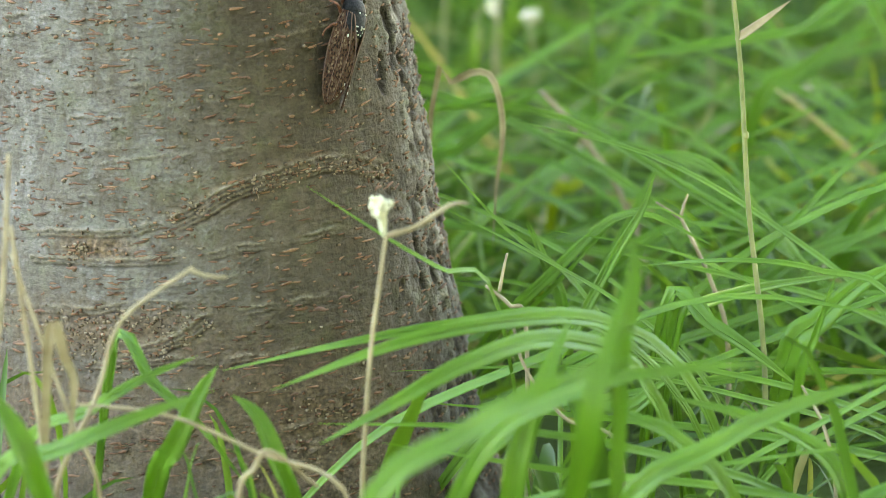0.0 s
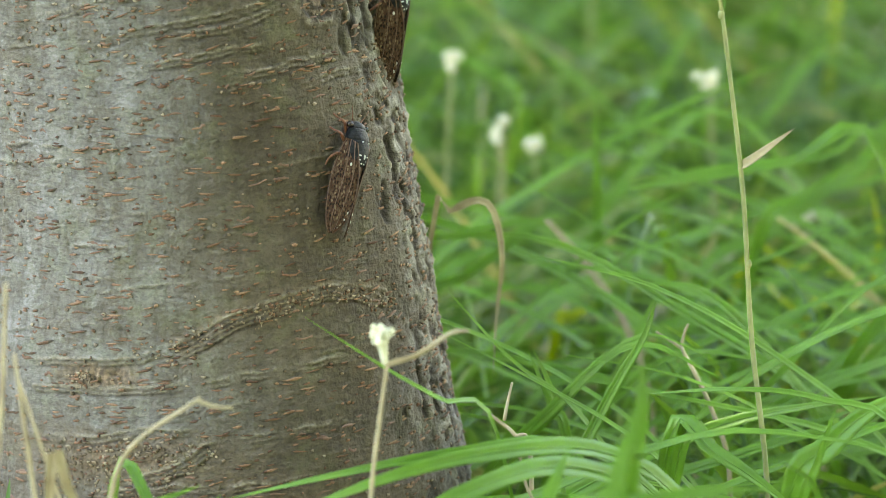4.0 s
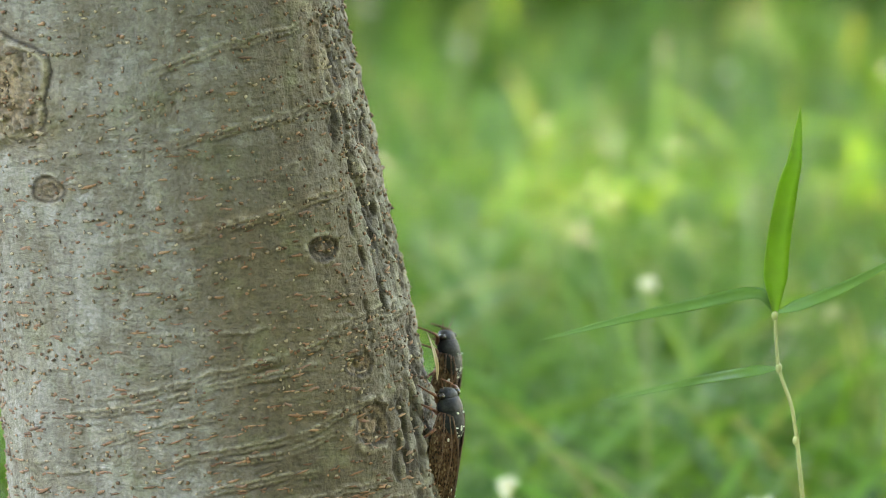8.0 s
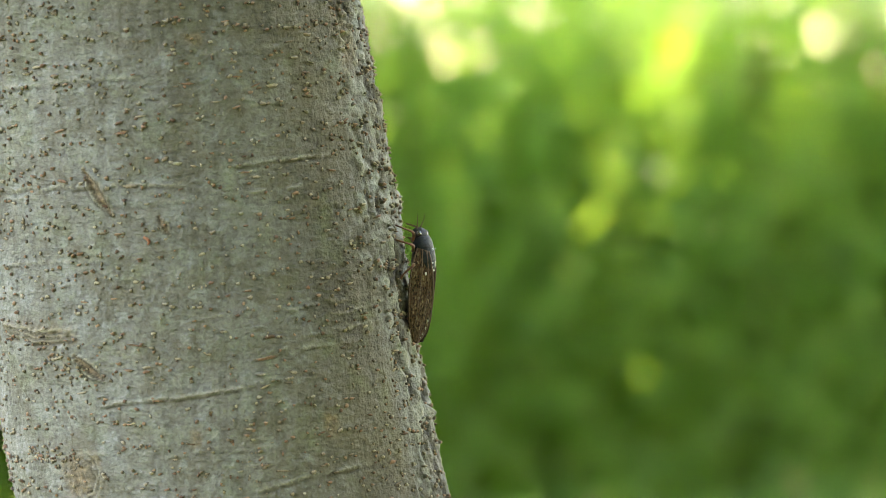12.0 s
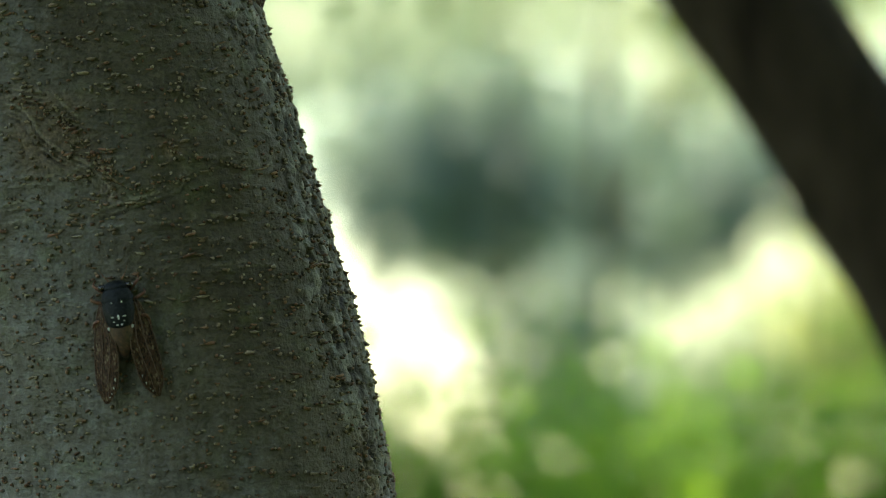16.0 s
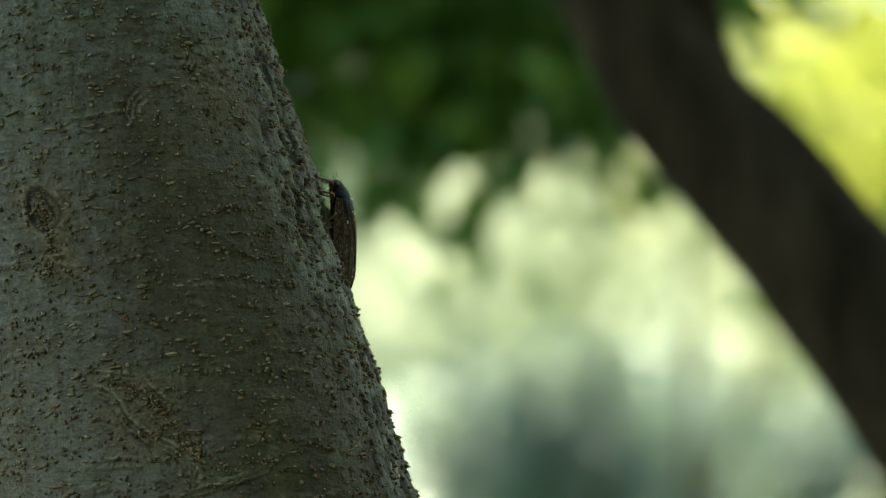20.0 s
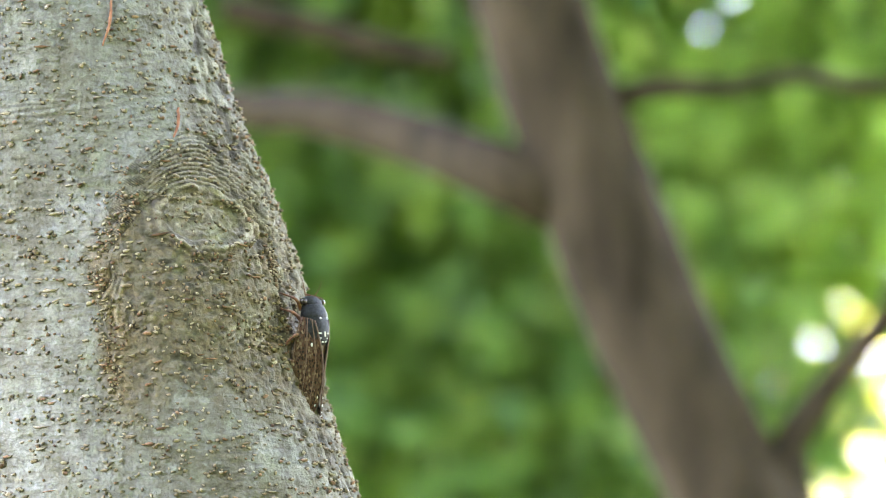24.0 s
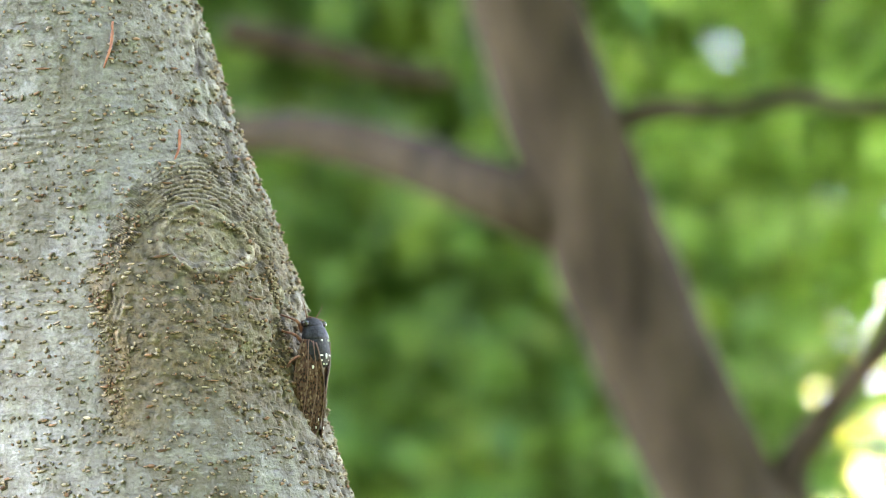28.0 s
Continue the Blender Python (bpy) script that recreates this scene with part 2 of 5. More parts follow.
def ribbon_arrays(roots, mids, tips, widths, segs=8, fold=0.25, facing=None, rng=None):
    """Many grass blades: a folded, tapered strip each, bent through mid."""
    roots, mids, tips = (np.asarray(a, float) for a in (roots, mids, tips))
    k = len(roots)
    s = np.linspace(0, 1, segs + 1)[None, :, None]
    ctrl = 2 * mids - 0.5 * (roots + tips)
    c = (1 - s) ** 2 * roots[:, None] + 2 * s * (1 - s) * ctrl[:, None] + s * s * tips[:, None]
    t = np.gradient(c, axis=1)
    t /= np.linalg.norm(t, axis=2)[..., None] + 1e-9
    if facing is None:
        facing = rng.normal(size=(k, 3))
    side = np.cross(t, np.asarray(facing)[:, None])
    side /= np.linalg.norm(side, axis=2)[..., None] + 1e-9
    up = np.cross(side, t)
    u = s[0, :, 0]
    prof = np.minimum(1.0, 0.45 + 2.2 * u) * np.clip(1 - u ** 2.6, 0.015, 1)
    w = 0.5 * np.asarray(widths)[:, None, None] * prof[None, :, None]
    v = np.stack([c - side * w + up * w * fold * 2, c, c + side * w + up * w * fold * 2], 2).reshape(-1, 3)
    base = (np.arange(k) * (segs + 1) * 3)[:, None, None]
    i = (np.arange(segs) * 3)[None, :, None]
    q1 = np.stack([base + i + a for a in (0, 1, 4, 3)], -1).reshape(-1, 4)
    q2 = np.stack([base + i + a for a in (1, 2, 5, 4)], -1).reshape(-1, 4)
    return v, np.concatenate([q1, q2])


def leaf_arrays(places, ways, size, rng, wide=0.5):
    """Many leaves: six corners each, folded along the middle."""
    k = len(places)
    d = ways / (np.linalg.norm(ways, axis=1)[:, None] + 1e-9)
    s = np.cross(d, rng.normal(size=(k, 3)))
    s /= np.linalg.norm(s, axis=1)[:, None] + 1e-9
    n = np.cross(d, s)
    L = (size * rng.uniform(0.6, 1.3, k))[:, None]
    W = L * wide * 0.5
    p = [places, places + d * L * 0.4 + s * W + n * W * 0.4, places + d * L * 0.45, places + d * L * 0.4 - s * W + n * W * 0.4,
         places + d * L - n * L * 0.12]
    v = np.stack(p, 1).reshape(-1, 3)
    b = (np.arange(k) * 5)[:, None]
    q = np.concatenate([b + np.array([[0, 1, 4, 2]]), b + np.array([[0, 2, 4, 3]])])
    return v, q


def crown_mesh(name, blobs, count, size, material, seed, wide=0.5, clump=14, droop=0.3):
    """A crown of leaf sprays inside round masses: (x, y, z, rx, ry, rz) each."""
    rng = np.random.default_rng(seed)
    blobs = np.array(blobs, float)
    vol = blobs[:, 3] * blobs[:, 4] * blobs[:, 5]
    sprays = max(1, count // clump)
    which = rng.choice(len(blobs), sprays, p=vol / vol.sum())
    dirs = rng.normal(size=(sprays, 3))
    dirs /= np.linalg.norm(dirs, axis=1)[:, None]
    rad = rng.uniform(0.15, 1.0, sprays) ** 0.5
    c = blobs[which, :3] + dirs * rad[:, None] * blobs[which, 3:]
    c = np.repeat(c, clump, 0)
    off = rng.normal(size=(len(c), 3)) * size * 1.3
    ways = off + np.array((0, 0, -droop * size)) + rng.normal(size=off.shape) * size * 0.6
    v, q = leaf_arrays(c + off, ways, size, rng, wide)
    return quads_mesh(name, v, q, material, False)


# ---- ground ----
def ground_mesh():
    r = np.concatenate([np.linspace(0, 12, 60), np.geomspace(12.5, 900, 40)])
    ang = np.linspace(0, 2 * np.pi, 96, endpoint=False)
    R, A = np.meshgrid(r, ang, indexing="ij")
    x, y = R * np.cos(A), R * np.sin(A) + 3
    z = 0.012 * np.sin(x * 3.1 + 1) * np.cos(y * 2.3) + 0.02 * np.sin(x * 0.7) * np.sin(y * 0.9)
    z += np.clip((R - 25) / 60, 0, 1) * 0.5 * np.sin(A * 3) - 0.02
    v = np.stack([x, y, z], -1).reshape(-1, 3)
    m = len(ang)
    i, j = np.meshgrid(np.arange(len(r) - 1), np.arange(m), indexing="ij")
    q = np.stack([i * m + j, (i + 1) * m + j, (i + 1) * m + (j + 1) % m, i * m + (j + 1) % m], -1).reshape(-1, 4)
    return quads_mesh("ground", v, q, SOIL)


tagged(new("ground", ground_mesh()), "uneven grassy earth under the trees", "ground", kind="structure")

# ---- the grey tree ----
# height, middle across, radius
TRUNK = np.array([
    (-0.120, -0.1160, 0.1700), (-0.019, -0.1192, 0.1421), (0.038, -0.1214, 0.1350), (0.100, -0.1233, 0.1297), (0.192, -0.1328, 0.1226),
    (0.253, -0.1393, 0.1179), (0.338, -0.1494, 0.1135), (0.475, -0.1794, 0.1126), (0.594, -0.2079, 0.1126), (0.736, -0.2285, 0.1120),
    (0.858, -0.2524, 0.1111), (0.992, -0.2905, 0.1100), (1.137, -0.3372, 0.1085), (1.277, -0.3787, 0.1076), (1.450, -0.4318, 0.1067),
    (1.635, -0.4883, 0.1055), (1.90, -0.560, 0.103), (2.30, -0.640, 0.098), (2.8, -0.700, 0.088)])
TRUNK_Y = 3.11


def trunk_axis(z):
    return np.interp(z, TRUNK[:, 0], TRUNK[:, 1]), np.interp(z, TRUNK[:, 0], TRUNK[:, 2])


def on_trunk(angle, z, out=0.0):
    """The place on the bark at an angle from the front (degrees to the right) and its normal."""
    cx, r = trunk_axis(z)
    a = radians(angle)
    nrm = Vector((math.sin(a), -math.cos(a), 0))
    return Vector((cx, TRUNK_Y, z)) + nrm * (r + out), nrm


# welts: height (mm), then places as angle and height
WELTS = []


def welt(mm, *places):
    """A raised growth line or folded scar along the bark."""
    WELTS.append((mm, places))


welt(3.6, (-4.9, 0.1566), (2.1, 0.164), (9.2, 0.1724), (14.9, 0.1762), (20.6, 0.179), (28.2, 0.1829), (34.6, 0.1844), (43.1, 0.1837), (50.3, 0.1786), (56.4, 0.1736))
welt(1.4, (1.0, 0.1407), (11.7, 0.1446), (21.3, 0.1462), (31.8, 0.15), (43.3, 0.1498))
welt(1.4, (-43.2, 0.1469), (-29.2, 0.15), (-13.1, 0.1537), (-10.3, 0.1563), (-4.8, 0.1581))
welt(1.6, (-45.6, 0.1328), (-34.6, 0.1346), (-19.3, 0.1369), (-1.6, 0.1407))
welt(2.6, (-19.2, 0.0882), (-9.8, 0.0938), (-3.1, 0.1014), (1.0, 0.1087), (6.2, 0.1115))
welt(1.4, (6.2, 0.1115), (16.8, 0.1148), (28.0, 0.1157), (35.8, 0.1196))
welt(1.8, (-42.3, 0.1073), (-25.9, 0.1103), (-13.1, 0.1168), (-1.3, 0.1175))
welt(2.2, (-30.9, 0.0827), (-20.7, 0.0835), (-7.3, 0.0881), (5.4, 0.0882), (15.7, 0.0893), (26.7, 0.0911))
welt(1.8, (-20.2, 0.3515), (-7.5, 0.3572), (4.8, 0.3639), (15.4, 0.3678), (30.1, 0.3735), (46.5, 0.3869), (60.6, 0.3914), (71.7, 0.3934))
welt(1.6, (-32.6, 0.3267), (-23.8, 0.33), (-13.9, 0.3361), (-4.7, 0.34), (5.7, 0.3437))
welt(1.5, (-40.7, 0.3399), (-27.5, 0.3434), (-11.2, 0.3492), (1.2, 0.3568), (11.8, 0.3608), (22.6, 0.3642), (34.4, 0.3671))
welt(1.8, (-15.6, 0.3157), (-3.3, 0.3221), (8.5, 0.3263), (19.1, 0.3299), (30.7, 0.3357), (38.3, 0.3418), (48.7, 0.3462), (55.9, 0.347))
welt(1.4, (3.6, 0.3192), (18.5, 0.3227), (28.4, 0.3288), (35.4, 0.3321))
welt(1.0, (-46.1, 0.3096), (-26.7, 0.3145))
welt(1.7, (-4.7, 0.3033), (7.0, 0.3076), (17.5, 0.3112), (28.4, 0.3128))
welt(1.7, (14.9, 0.297), (24.0, 0.2989), (35.7, 0.3023), (51.6, 0.3039))
welt(1.2, (13.0, 0.2913), (23.7, 0.2946))
welt(1.4, (36.3, 0.2903), (50.5, 0.2954), (60.3, 0.2943))
welt(1.8, (6.2, 0.4813), (15.5, 0.4853), (32.0, 0.4913), (43.2, 0.4944), (52.2, 0.4976), (63.1, 0.4989))
welt(2.2, (-0.7, 0.434), (12.8, 0.438), (29.0, 0.444), (44.2, 0.4508), (64.6, 0.4548), (90.0, 0.4552))
welt(1.2, (4.8, 0.5171), (27.5, 0.5305), (50.5, 0.537), (61.6, 0.5415))
welt(1.4, (12.3, 0.3675), (26.6, 0.3735), (54.9, 0.3849), (76.9, 0.3888))
welt(1.0, (10.6, 0.5656), (26.6, 0.5736), (48.8, 0.5777))
welt(1.0, (-27.6, 0.6078), (-0.7, 0.6142), (23.5, 0.621))
welt(1.0, (14.2, 0.7281), (30.0, 0.7323), (53.2, 0.7362))
welt(0.8, (-50.9, 0.716), (-20.9, 0.7195), (6.3, 0.721))
welt(0.8, (-43.4, 0.768), (-20.6, 0.7723), (0.9, 0.7751))
welt(2.4, (-62.2, 0.6459), (-45.3, 0.6427), (-29.2, 0.6443))
welt(2.6, (78.4, 0.8162), (69.3, 0.8058), (62.9, 0.7955), (57.8, 0.781))
welt(1.8, (-13.1, 0.9264), (-3.8, 0.9277), (4.5, 0.9334), (14.2, 0.9393), (22.6, 0.9438), (27.4, 0.9541))
welt(1.4, (-26.7, 0.9341), (-16.3, 0.9366))
welt(2.6, (-14.0, 0.991), (-3.5, 0.9893), (-0.4, 0.9807), (3.2, 0.9749))
welt(2.8, (-18.1, 0.9854), (-12.5, 0.9809), (-9.9, 0.9679), (-5.1, 0.9592), (-0.0, 0.9534), (4.2, 0.942), (1.9, 0.9362))
welt(2.4, (22.2, 1.1367), (18.0, 1.1306), (16.6, 1.1247), (17.6, 1.1189))
welt(2.4, (33.2, 1.1479), (37.6, 1.1544), (40.4, 1.1621))
welt(1.0, (-2.5, 1.1215), (7.1, 1.1243), (15.2, 1.1275))
welt(2.4, (36.6, 1.2448), (42.5, 1.2512), (48.5, 1.256), (54.6, 1.2609))
welt(2.0, (46.6, 1.2466), (49.1, 1.2436), (53.0, 1.248), (54.8, 1.2538))
welt(3.0, (13.1, 1.2866), (12.0, 1.2747), (8.8, 1.2658), (6.7, 1.2539), (6.3, 1.2421), (6.7, 1.2377))
welt(2.0, (25.6, 1.3293), (22.8, 1.3305), (25.5, 1.3338))
welt(2.2, (-35.0, 0.584), (-31.5, 0.5805), (-30.8, 0.5705), (-33.0, 0.5618), (-39.8, 0.5572))
# rim of the lifted bark plate
PLATE = ((-41.1, 0.5364), (-33.1, 0.5371), (-30.1, 0.5331), (-23.9, 0.5292), (-20.4, 0.5251), (-20.5, 0.5179), (-23.6, 0.5077), (-25.5, 0.5032), (-25.3, 0.4975), (-25.8, 0.4917), (-29.0, 0.4871), (-38.4, 0.4804), (-53.3, 0.4754))
# knots: angle, height, half width and half height (m), depth (mm), crust
KNOTS = [
    (48.1, 0.3335, 0.0165, 0.0105, 3.0, 0.5), (47.3, 0.3649, 0.0125, 0.0055, 2.4, 0.4), (43.4, 0.4255, 0.0115, 0.0058, 2.4, 1.0), (-28.9, 0.4569, 0.0115, 0.0062, 2.0, 0.45),
    (-15.7, 1.0757, 0.0105, 0.0105, 1.6, 0.6)]
# healed slits: angle and height at both ends, half width (m)
SLITS = [(-20.9, 0.728, -15.0, 0.7053, 0.0032), (-32.0, 0.6333, -24.6, 0.6208, 0.0030), (-2.5, 0.704, -0.5, 0.695, 0.0018)]
# brown roughened patches: angle, height, half width, half height (m), strength
STAINS = [
    (-17.0, 0.045, 0.10, 0.03, 0.5), (17.5, 0.066, 0.05, 0.025, 0.5), (-44.1, 0.026, 0.05, 0.03, 0.4), (-20.0, 0.100, 0.055, 0.014, 0.55),
    (-23.8, 0.1434, 0.020, 0.007, 0.9), (27.0, 0.037, 0.05, 0.04, 0.7), (-38.0, 0.509, 0.030, 0.027, 0.85), (-38.5, 0.570, 0.012, 0.013, 0.7), (43.4, 0.4255, 0.010, 0.005, 0.9),
    (35.4, 0.5988, 0.0042, 0.0065, 0.9), (-2.0, 0.592, 0.003, 0.005, 0.6), (14.5, 0.7936, 0.005, 0.003, 0.9), (24.2, 0.964, 0.006, 0.005, 0.9)]
CRUSTS = [
    (66.0, 0.800, 0.010, 0.022, 0.8), (60.0, 0.53, 0.012, 0.03, 0.4), (-8.0, 0.965, 0.022, 0.016, 0.6), (-6.0, 0.987, 0.022, 0.005, 0.6), (-15.7, 1.0757, 0.014, 0.014, 0.9), (-14.5, 1.052, 0.009, 0.012, 0.7),
    (8.0, 1.262, 0.006, 0.028, 0.9), (4.5, 1.225, 0.007, 0.022, 0.7), (52.0, 1.249, 0.014, 0.010, 0.7), (60.0, 1.305, 0.010, 0.04, 0.6), (45.0, 1.14, 0.022, 0.022, 0.4)]
RELIEF = {}
# crumbling cork along scars: angle and height at both ends, spread (m), number
CRUMBS = []


def crumbs(*row):
    CRUMBS.append(row)


crumbs(-15.1, 0.99, -3.2, 0.981, 0.003, 60)
crumbs(-3.2, 0.981, 5.7, 0.949, 0.0035, 170)
crumbs(5.1, 0.959, 7.5, 0.944, 0.005, 60)
crumbs(-17.5, 0.93, 28, 0.951, 0.0015, 70)
crumbs(24.1, 0.966, 25.3, 0.963, 0.002, 22)
crumbs(-16.1, 1.077, -17.3, 1.056, 0.004, 90)
crumbs(-23.7, 1.046, -16.9, 1.045, 0.004, 40)
crumbs(7.1, 1.282, 2.7, 1.217, 0.0055, 170)
crumbs(21.5, 1.318, 7.1, 1.282, 0.005, 120)
crumbs(4.9, 1.226, -3, 1.2, 0.004, 50)
crumbs(48.7, 1.252, 63.8, 1.252, 0.004, 70)
crumbs(63.6, 1.303, 64.7, 1.256, 0.004, 120)
crumbs(29.3, 1.289, 48.9, 1.293, 0.003, 24)
crumbs(20.3, 1.265, 55.3, 1.271, 0.015, 110)
crumbs(15.7, 0.176, 36.3, 0.185, 0.003, 130)
crumbs(36.2, 0.184, 58.1, 0.169, 0.003, 80)
crumbs(-15.3, 0.153, 15.7, 0.176, 0.002, 70)
crumbs(-30.1, 0.139, -24.7, 0.144, 0.004, 70)
crumbs(-40.2, 0.1, 0.4, 0.111, 0.004, 170)
crumbs(-38.4, 0.086, -6.2, 0.097, 0.006, 190)
crumbs(2.9, 0.106, -16.8, 0.078, 0.002, 60)
crumbs(14.8, 0.063, 33, 0.042, 0.012, 160)
crumbs(16.8, 0.369, 70.5, 0.375, 0.006, 120)
crumbs(-43.2, 0.635, -29.5, 0.623, 0.004, 60)
crumbs(-57, 0.585, -37.1, 0.576, 0.004, 60)
crumbs(-40.7, 0.517, -35.8, 0.501, 0.008, 70)
crumbs(8.8, 0.485, 80.3, 0.498, 0.0015, 40)
crumbs(1.6, 0.437, 90, 0.452, 0.0015, 60)


def relief(a, z):
    """Height of the bark's relief at angles and heights."""
    i = np.clip(np.searchsorted(RELIEF["z"], z), 0, len(RELIEF["z"]) - 1)
    j = np.clip(np.searchsorted(RELIEF["a"], a), 0, len(RELIEF["a"]) - 1)
    return RELIEF["d"][i, j]


def line_field(x, z, places):
    """Signed distance from a line of places (above it positive) and the way along it, over a patch."""
    best, side, along = np.full(x.shape, 9.0), np.zeros(x.shape), np.zeros(x.shape)
    run = 0.0
    for (x0, z0), (x1, z1) in zip(places[:-1], places[1:]):
        dx, dz = x1 - x0, z1 - z0
        L = math.hypot(dx, dz) + 1e-9
        f = np.clip(((x - x0) * dx + (z - z0) * dz) / (L * L), 0, 1)
        d = np.hypot(x - x0 - f * dx, z - z0 - f * dz)
        near = d < best
        best = np.where(near, d, best)
        side = np.where(near, np.sign(dx * (z - z0) - dz * (x - x0)), side)
        along = np.where(near, run + f * L, along)
        run += L
    return best * side, along, run


def trunk_mesh():
    rng = np.random.default_rng(3)
    za = np.concatenate([np.linspace(-0.12, 1.62, 2150), np.linspace(1.63, 2.8, 40)])
    fine = np.linspace(-98, 100, 372)
    ang = np.concatenate([fine, np.linspace(100, 262, 30)[1:-1]])
    Z, A = np.meshgrid(za, ang, indexing="ij")
    zi = smooth_profile(za)
    cx, r = zi[:, 0][:, None], zi[:, 1][:, None]
    disp, stain, crack, crest = (np.zeros_like(Z) for _ in range(4))
    X = np.radians(A) * 0.112

    def rows(lo, hi):
        return slice(int(np.searchsorted(za, lo)), int(np.searchsorted(za, hi)))

    def field(za_step, a_step, seed):
        """A smooth random field over the bark, about -1 to 1."""
        nz, na = int(3.0 / za_step), int(365 / a_step)
        g = np.random.default_rng(seed).normal(size=(nz + 2, na + 2)) * 0.6
        y = np.clip((za + 0.15) / za_step, 0, nz)
        x = np.clip((ang + 100) / a_step, 0, na)
        i0, j0 = y.astype(int), x.astype(int)
        fy, fx = (y - i0)[:, None], (x - j0)[None]
        fy, fx = fy * fy * (3 - 2 * fy), fx * fx * (3 - 2 * fx)
        i0, j0 = i0[:, None], j0[None]
        return (g[i0, j0] * (1 - fy) + g[i0 + 1, j0] * fy) * (1 - fx) + (g[i0, j0 + 1] * (1 - fy) + g[i0 + 1, j0 + 1] * fy) * fx

    # broad swellings and uneven outline
    disp += 0.0016 * field(0.06, 24.0, 21) + 0.0008 * field(0.025, 11.0, 22)
    disp += 0.012 * np.exp(-((Z + 0.03) / 0.07) ** 2) * (0.5 + 0.5 * np.cos(np.radians(A * 3 + 40)))
    wob = 0.0010 * field(0.03, 5.0, 23) + 0.00028 * field(0.006, 1.4, 24)
    gap = np.clip(0.5 + 0.8 * field(0.02, 4.0, 25) + 0.7 * field(0.006, 1.1, 26), 0, 1)
    # faint level wrinkles, rising to the right
    for k in range(330):
        z0 = rng.uniform(-0.05, 1.65)
        a0, wa = rng.uniform(-95, 95), rng.uniform(7, 30)
        slope = rng.uniform(0.05, 0.2) if z0 < 0.75 else rng.uniform(0.0, 0.14)
        w = rows(z0 - 0.02, z0 + 0.02)
        line = Z[w] - z0 - slope * np.clip(np.radians(A[w] - a0) * 0.11, -0.06, 0.06) + wob[w]
        env = np.exp(-((A[w] - a0) / wa) ** 2) * gap[w]
        g = np.exp(-(line / 0.0010) ** 2) * env
        h = rng.uniform(0.2, 1.0)
        disp[w] += g * 0.0010 * h
        crack[w] = np.maximum(crack[w], np.exp(-((line + 0.0014) / 0.0007) ** 2) * env * 0.42 * h)
        crest[w] = np.maximum(crest[w], g * 0.55 * h)
    for k, (mm, places) in enumerate(WELTS):
        zs = [p[1] for p in places]
        w = rows(min(zs) - 0.016, max(zs) + 0.016)
        pts = [(radians(p[0]) * 0.112, p[1]) for p in places]
        for s in range(1 + int(mm * 0.9)):
            off = (s - int(mm * 0.9) * 0.5) * 0.0024
            d, along, run = line_field(X[w], Z[w], pts)
            d = d - off + wob[w] * 0.9
            env = np.clip(along / 0.006, 0, 1) * np.clip((run - along) / 0.006, 0, 1) * np.clip(gap[w] * 1.2 + 0.22, 0, 1) * (np.abs(d) < 0.012)
            g = np.exp(-(d / 0.0009) ** 2) * env
            disp[w] += (0.0005 + 0.00026 * min(mm, 3)) * (g - 0.8 * env * np.exp(-((d + 0.0020) / 0.0009) ** 2))
            crest[w] = np.maximum(crest[w], g * min(0.85, 0.45 + 0.15 * mm))
            crack[w] = np.maximum(crack[w], env * np.exp(-((d + 0.0019) / 0.0008) ** 2) * min(0.9, 0.3 + mm * 0.2))
            if mm > 2:
                stain[w] = np.maximum(stain[w], 0.5 * env * np.exp(-(d / 0.003) ** 2))
    scab = field(0.0025, 1.3, 1) + 0.7 * field(0.005, 2.6, 2)
    # knots: a raised lip round a sunken, crusted eye
    for a0, z0, hw, hh, mm, crust in KNOTS:
        w = rows(z0 - 0.04, z0 + 0.04)
        dx, dz = X[w] - radians(a0) * 0.112, Z[w] - z0 - 0.12 * (X[w] - radians(a0) * 0.112)
        q = np.hypot(dx / hw, dz / hh)
        phi = np.arctan2(dz / hh, dx / hw)
        q = q * (1 + 0.10 * np.cos(2 * phi) + 0.05 * np.sin(3 * phi + z0 * 40)) + 110 * wob[w]
        disp[w] += 0.001 * mm * (0.5 * np.exp(-((q - 1.1) / 0.2) ** 2) * (0.3 + gap[w]) - 0.45 * np.exp(-(q / 0.8) ** 4))
        crack[w] = np.maximum(crack[w], 0.9 * np.exp(-((q - 0.86) / 0.12) ** 2) + 0.6 * (crust > 0.9) * np.exp(-(q / 0.85) ** 6) + crust * 0.9 * np.exp(-(q / 0.75) ** 4) * np.clip(0.35 - scab[w], 0, 1) + 0.7 * np.exp(-((q - 0.45) / 0.1) ** 2))
        crest[w] = np.maximum(crest[w], 0.75 * np.exp(-((q - 1.14) / 0.13) ** 2) * gap[w])
        stain[w] = np.maximum(stain[w], (0.35 + 0.6 * crust) * np.exp(-(q / 0.95) ** 6))
    for a0, z0, a1, z1, hw in SLITS:
        w = rows(min(z0, z1) - 0.02, max(z0, z1) + 0.02)
        d, along, run = line_field(X[w], Z[w], [(radians(a0) * 0.112, z0), (radians(a1) * 0.112, z1)])
        q = np.abs(d) / (hw * np.sin(np.clip(along / run, 0.04, 0.96) * np.pi) + 0.0004)
        disp[w] += 0.0016 * np.exp(-((q - 1.0) / 0.35) ** 2) - 0.0010 * np.exp(-(q / 0.6) ** 2)
        crest[w] = np.maximum(crest[w], 0.8 * np.exp(-((q - 1.0) / 0.3) ** 2))
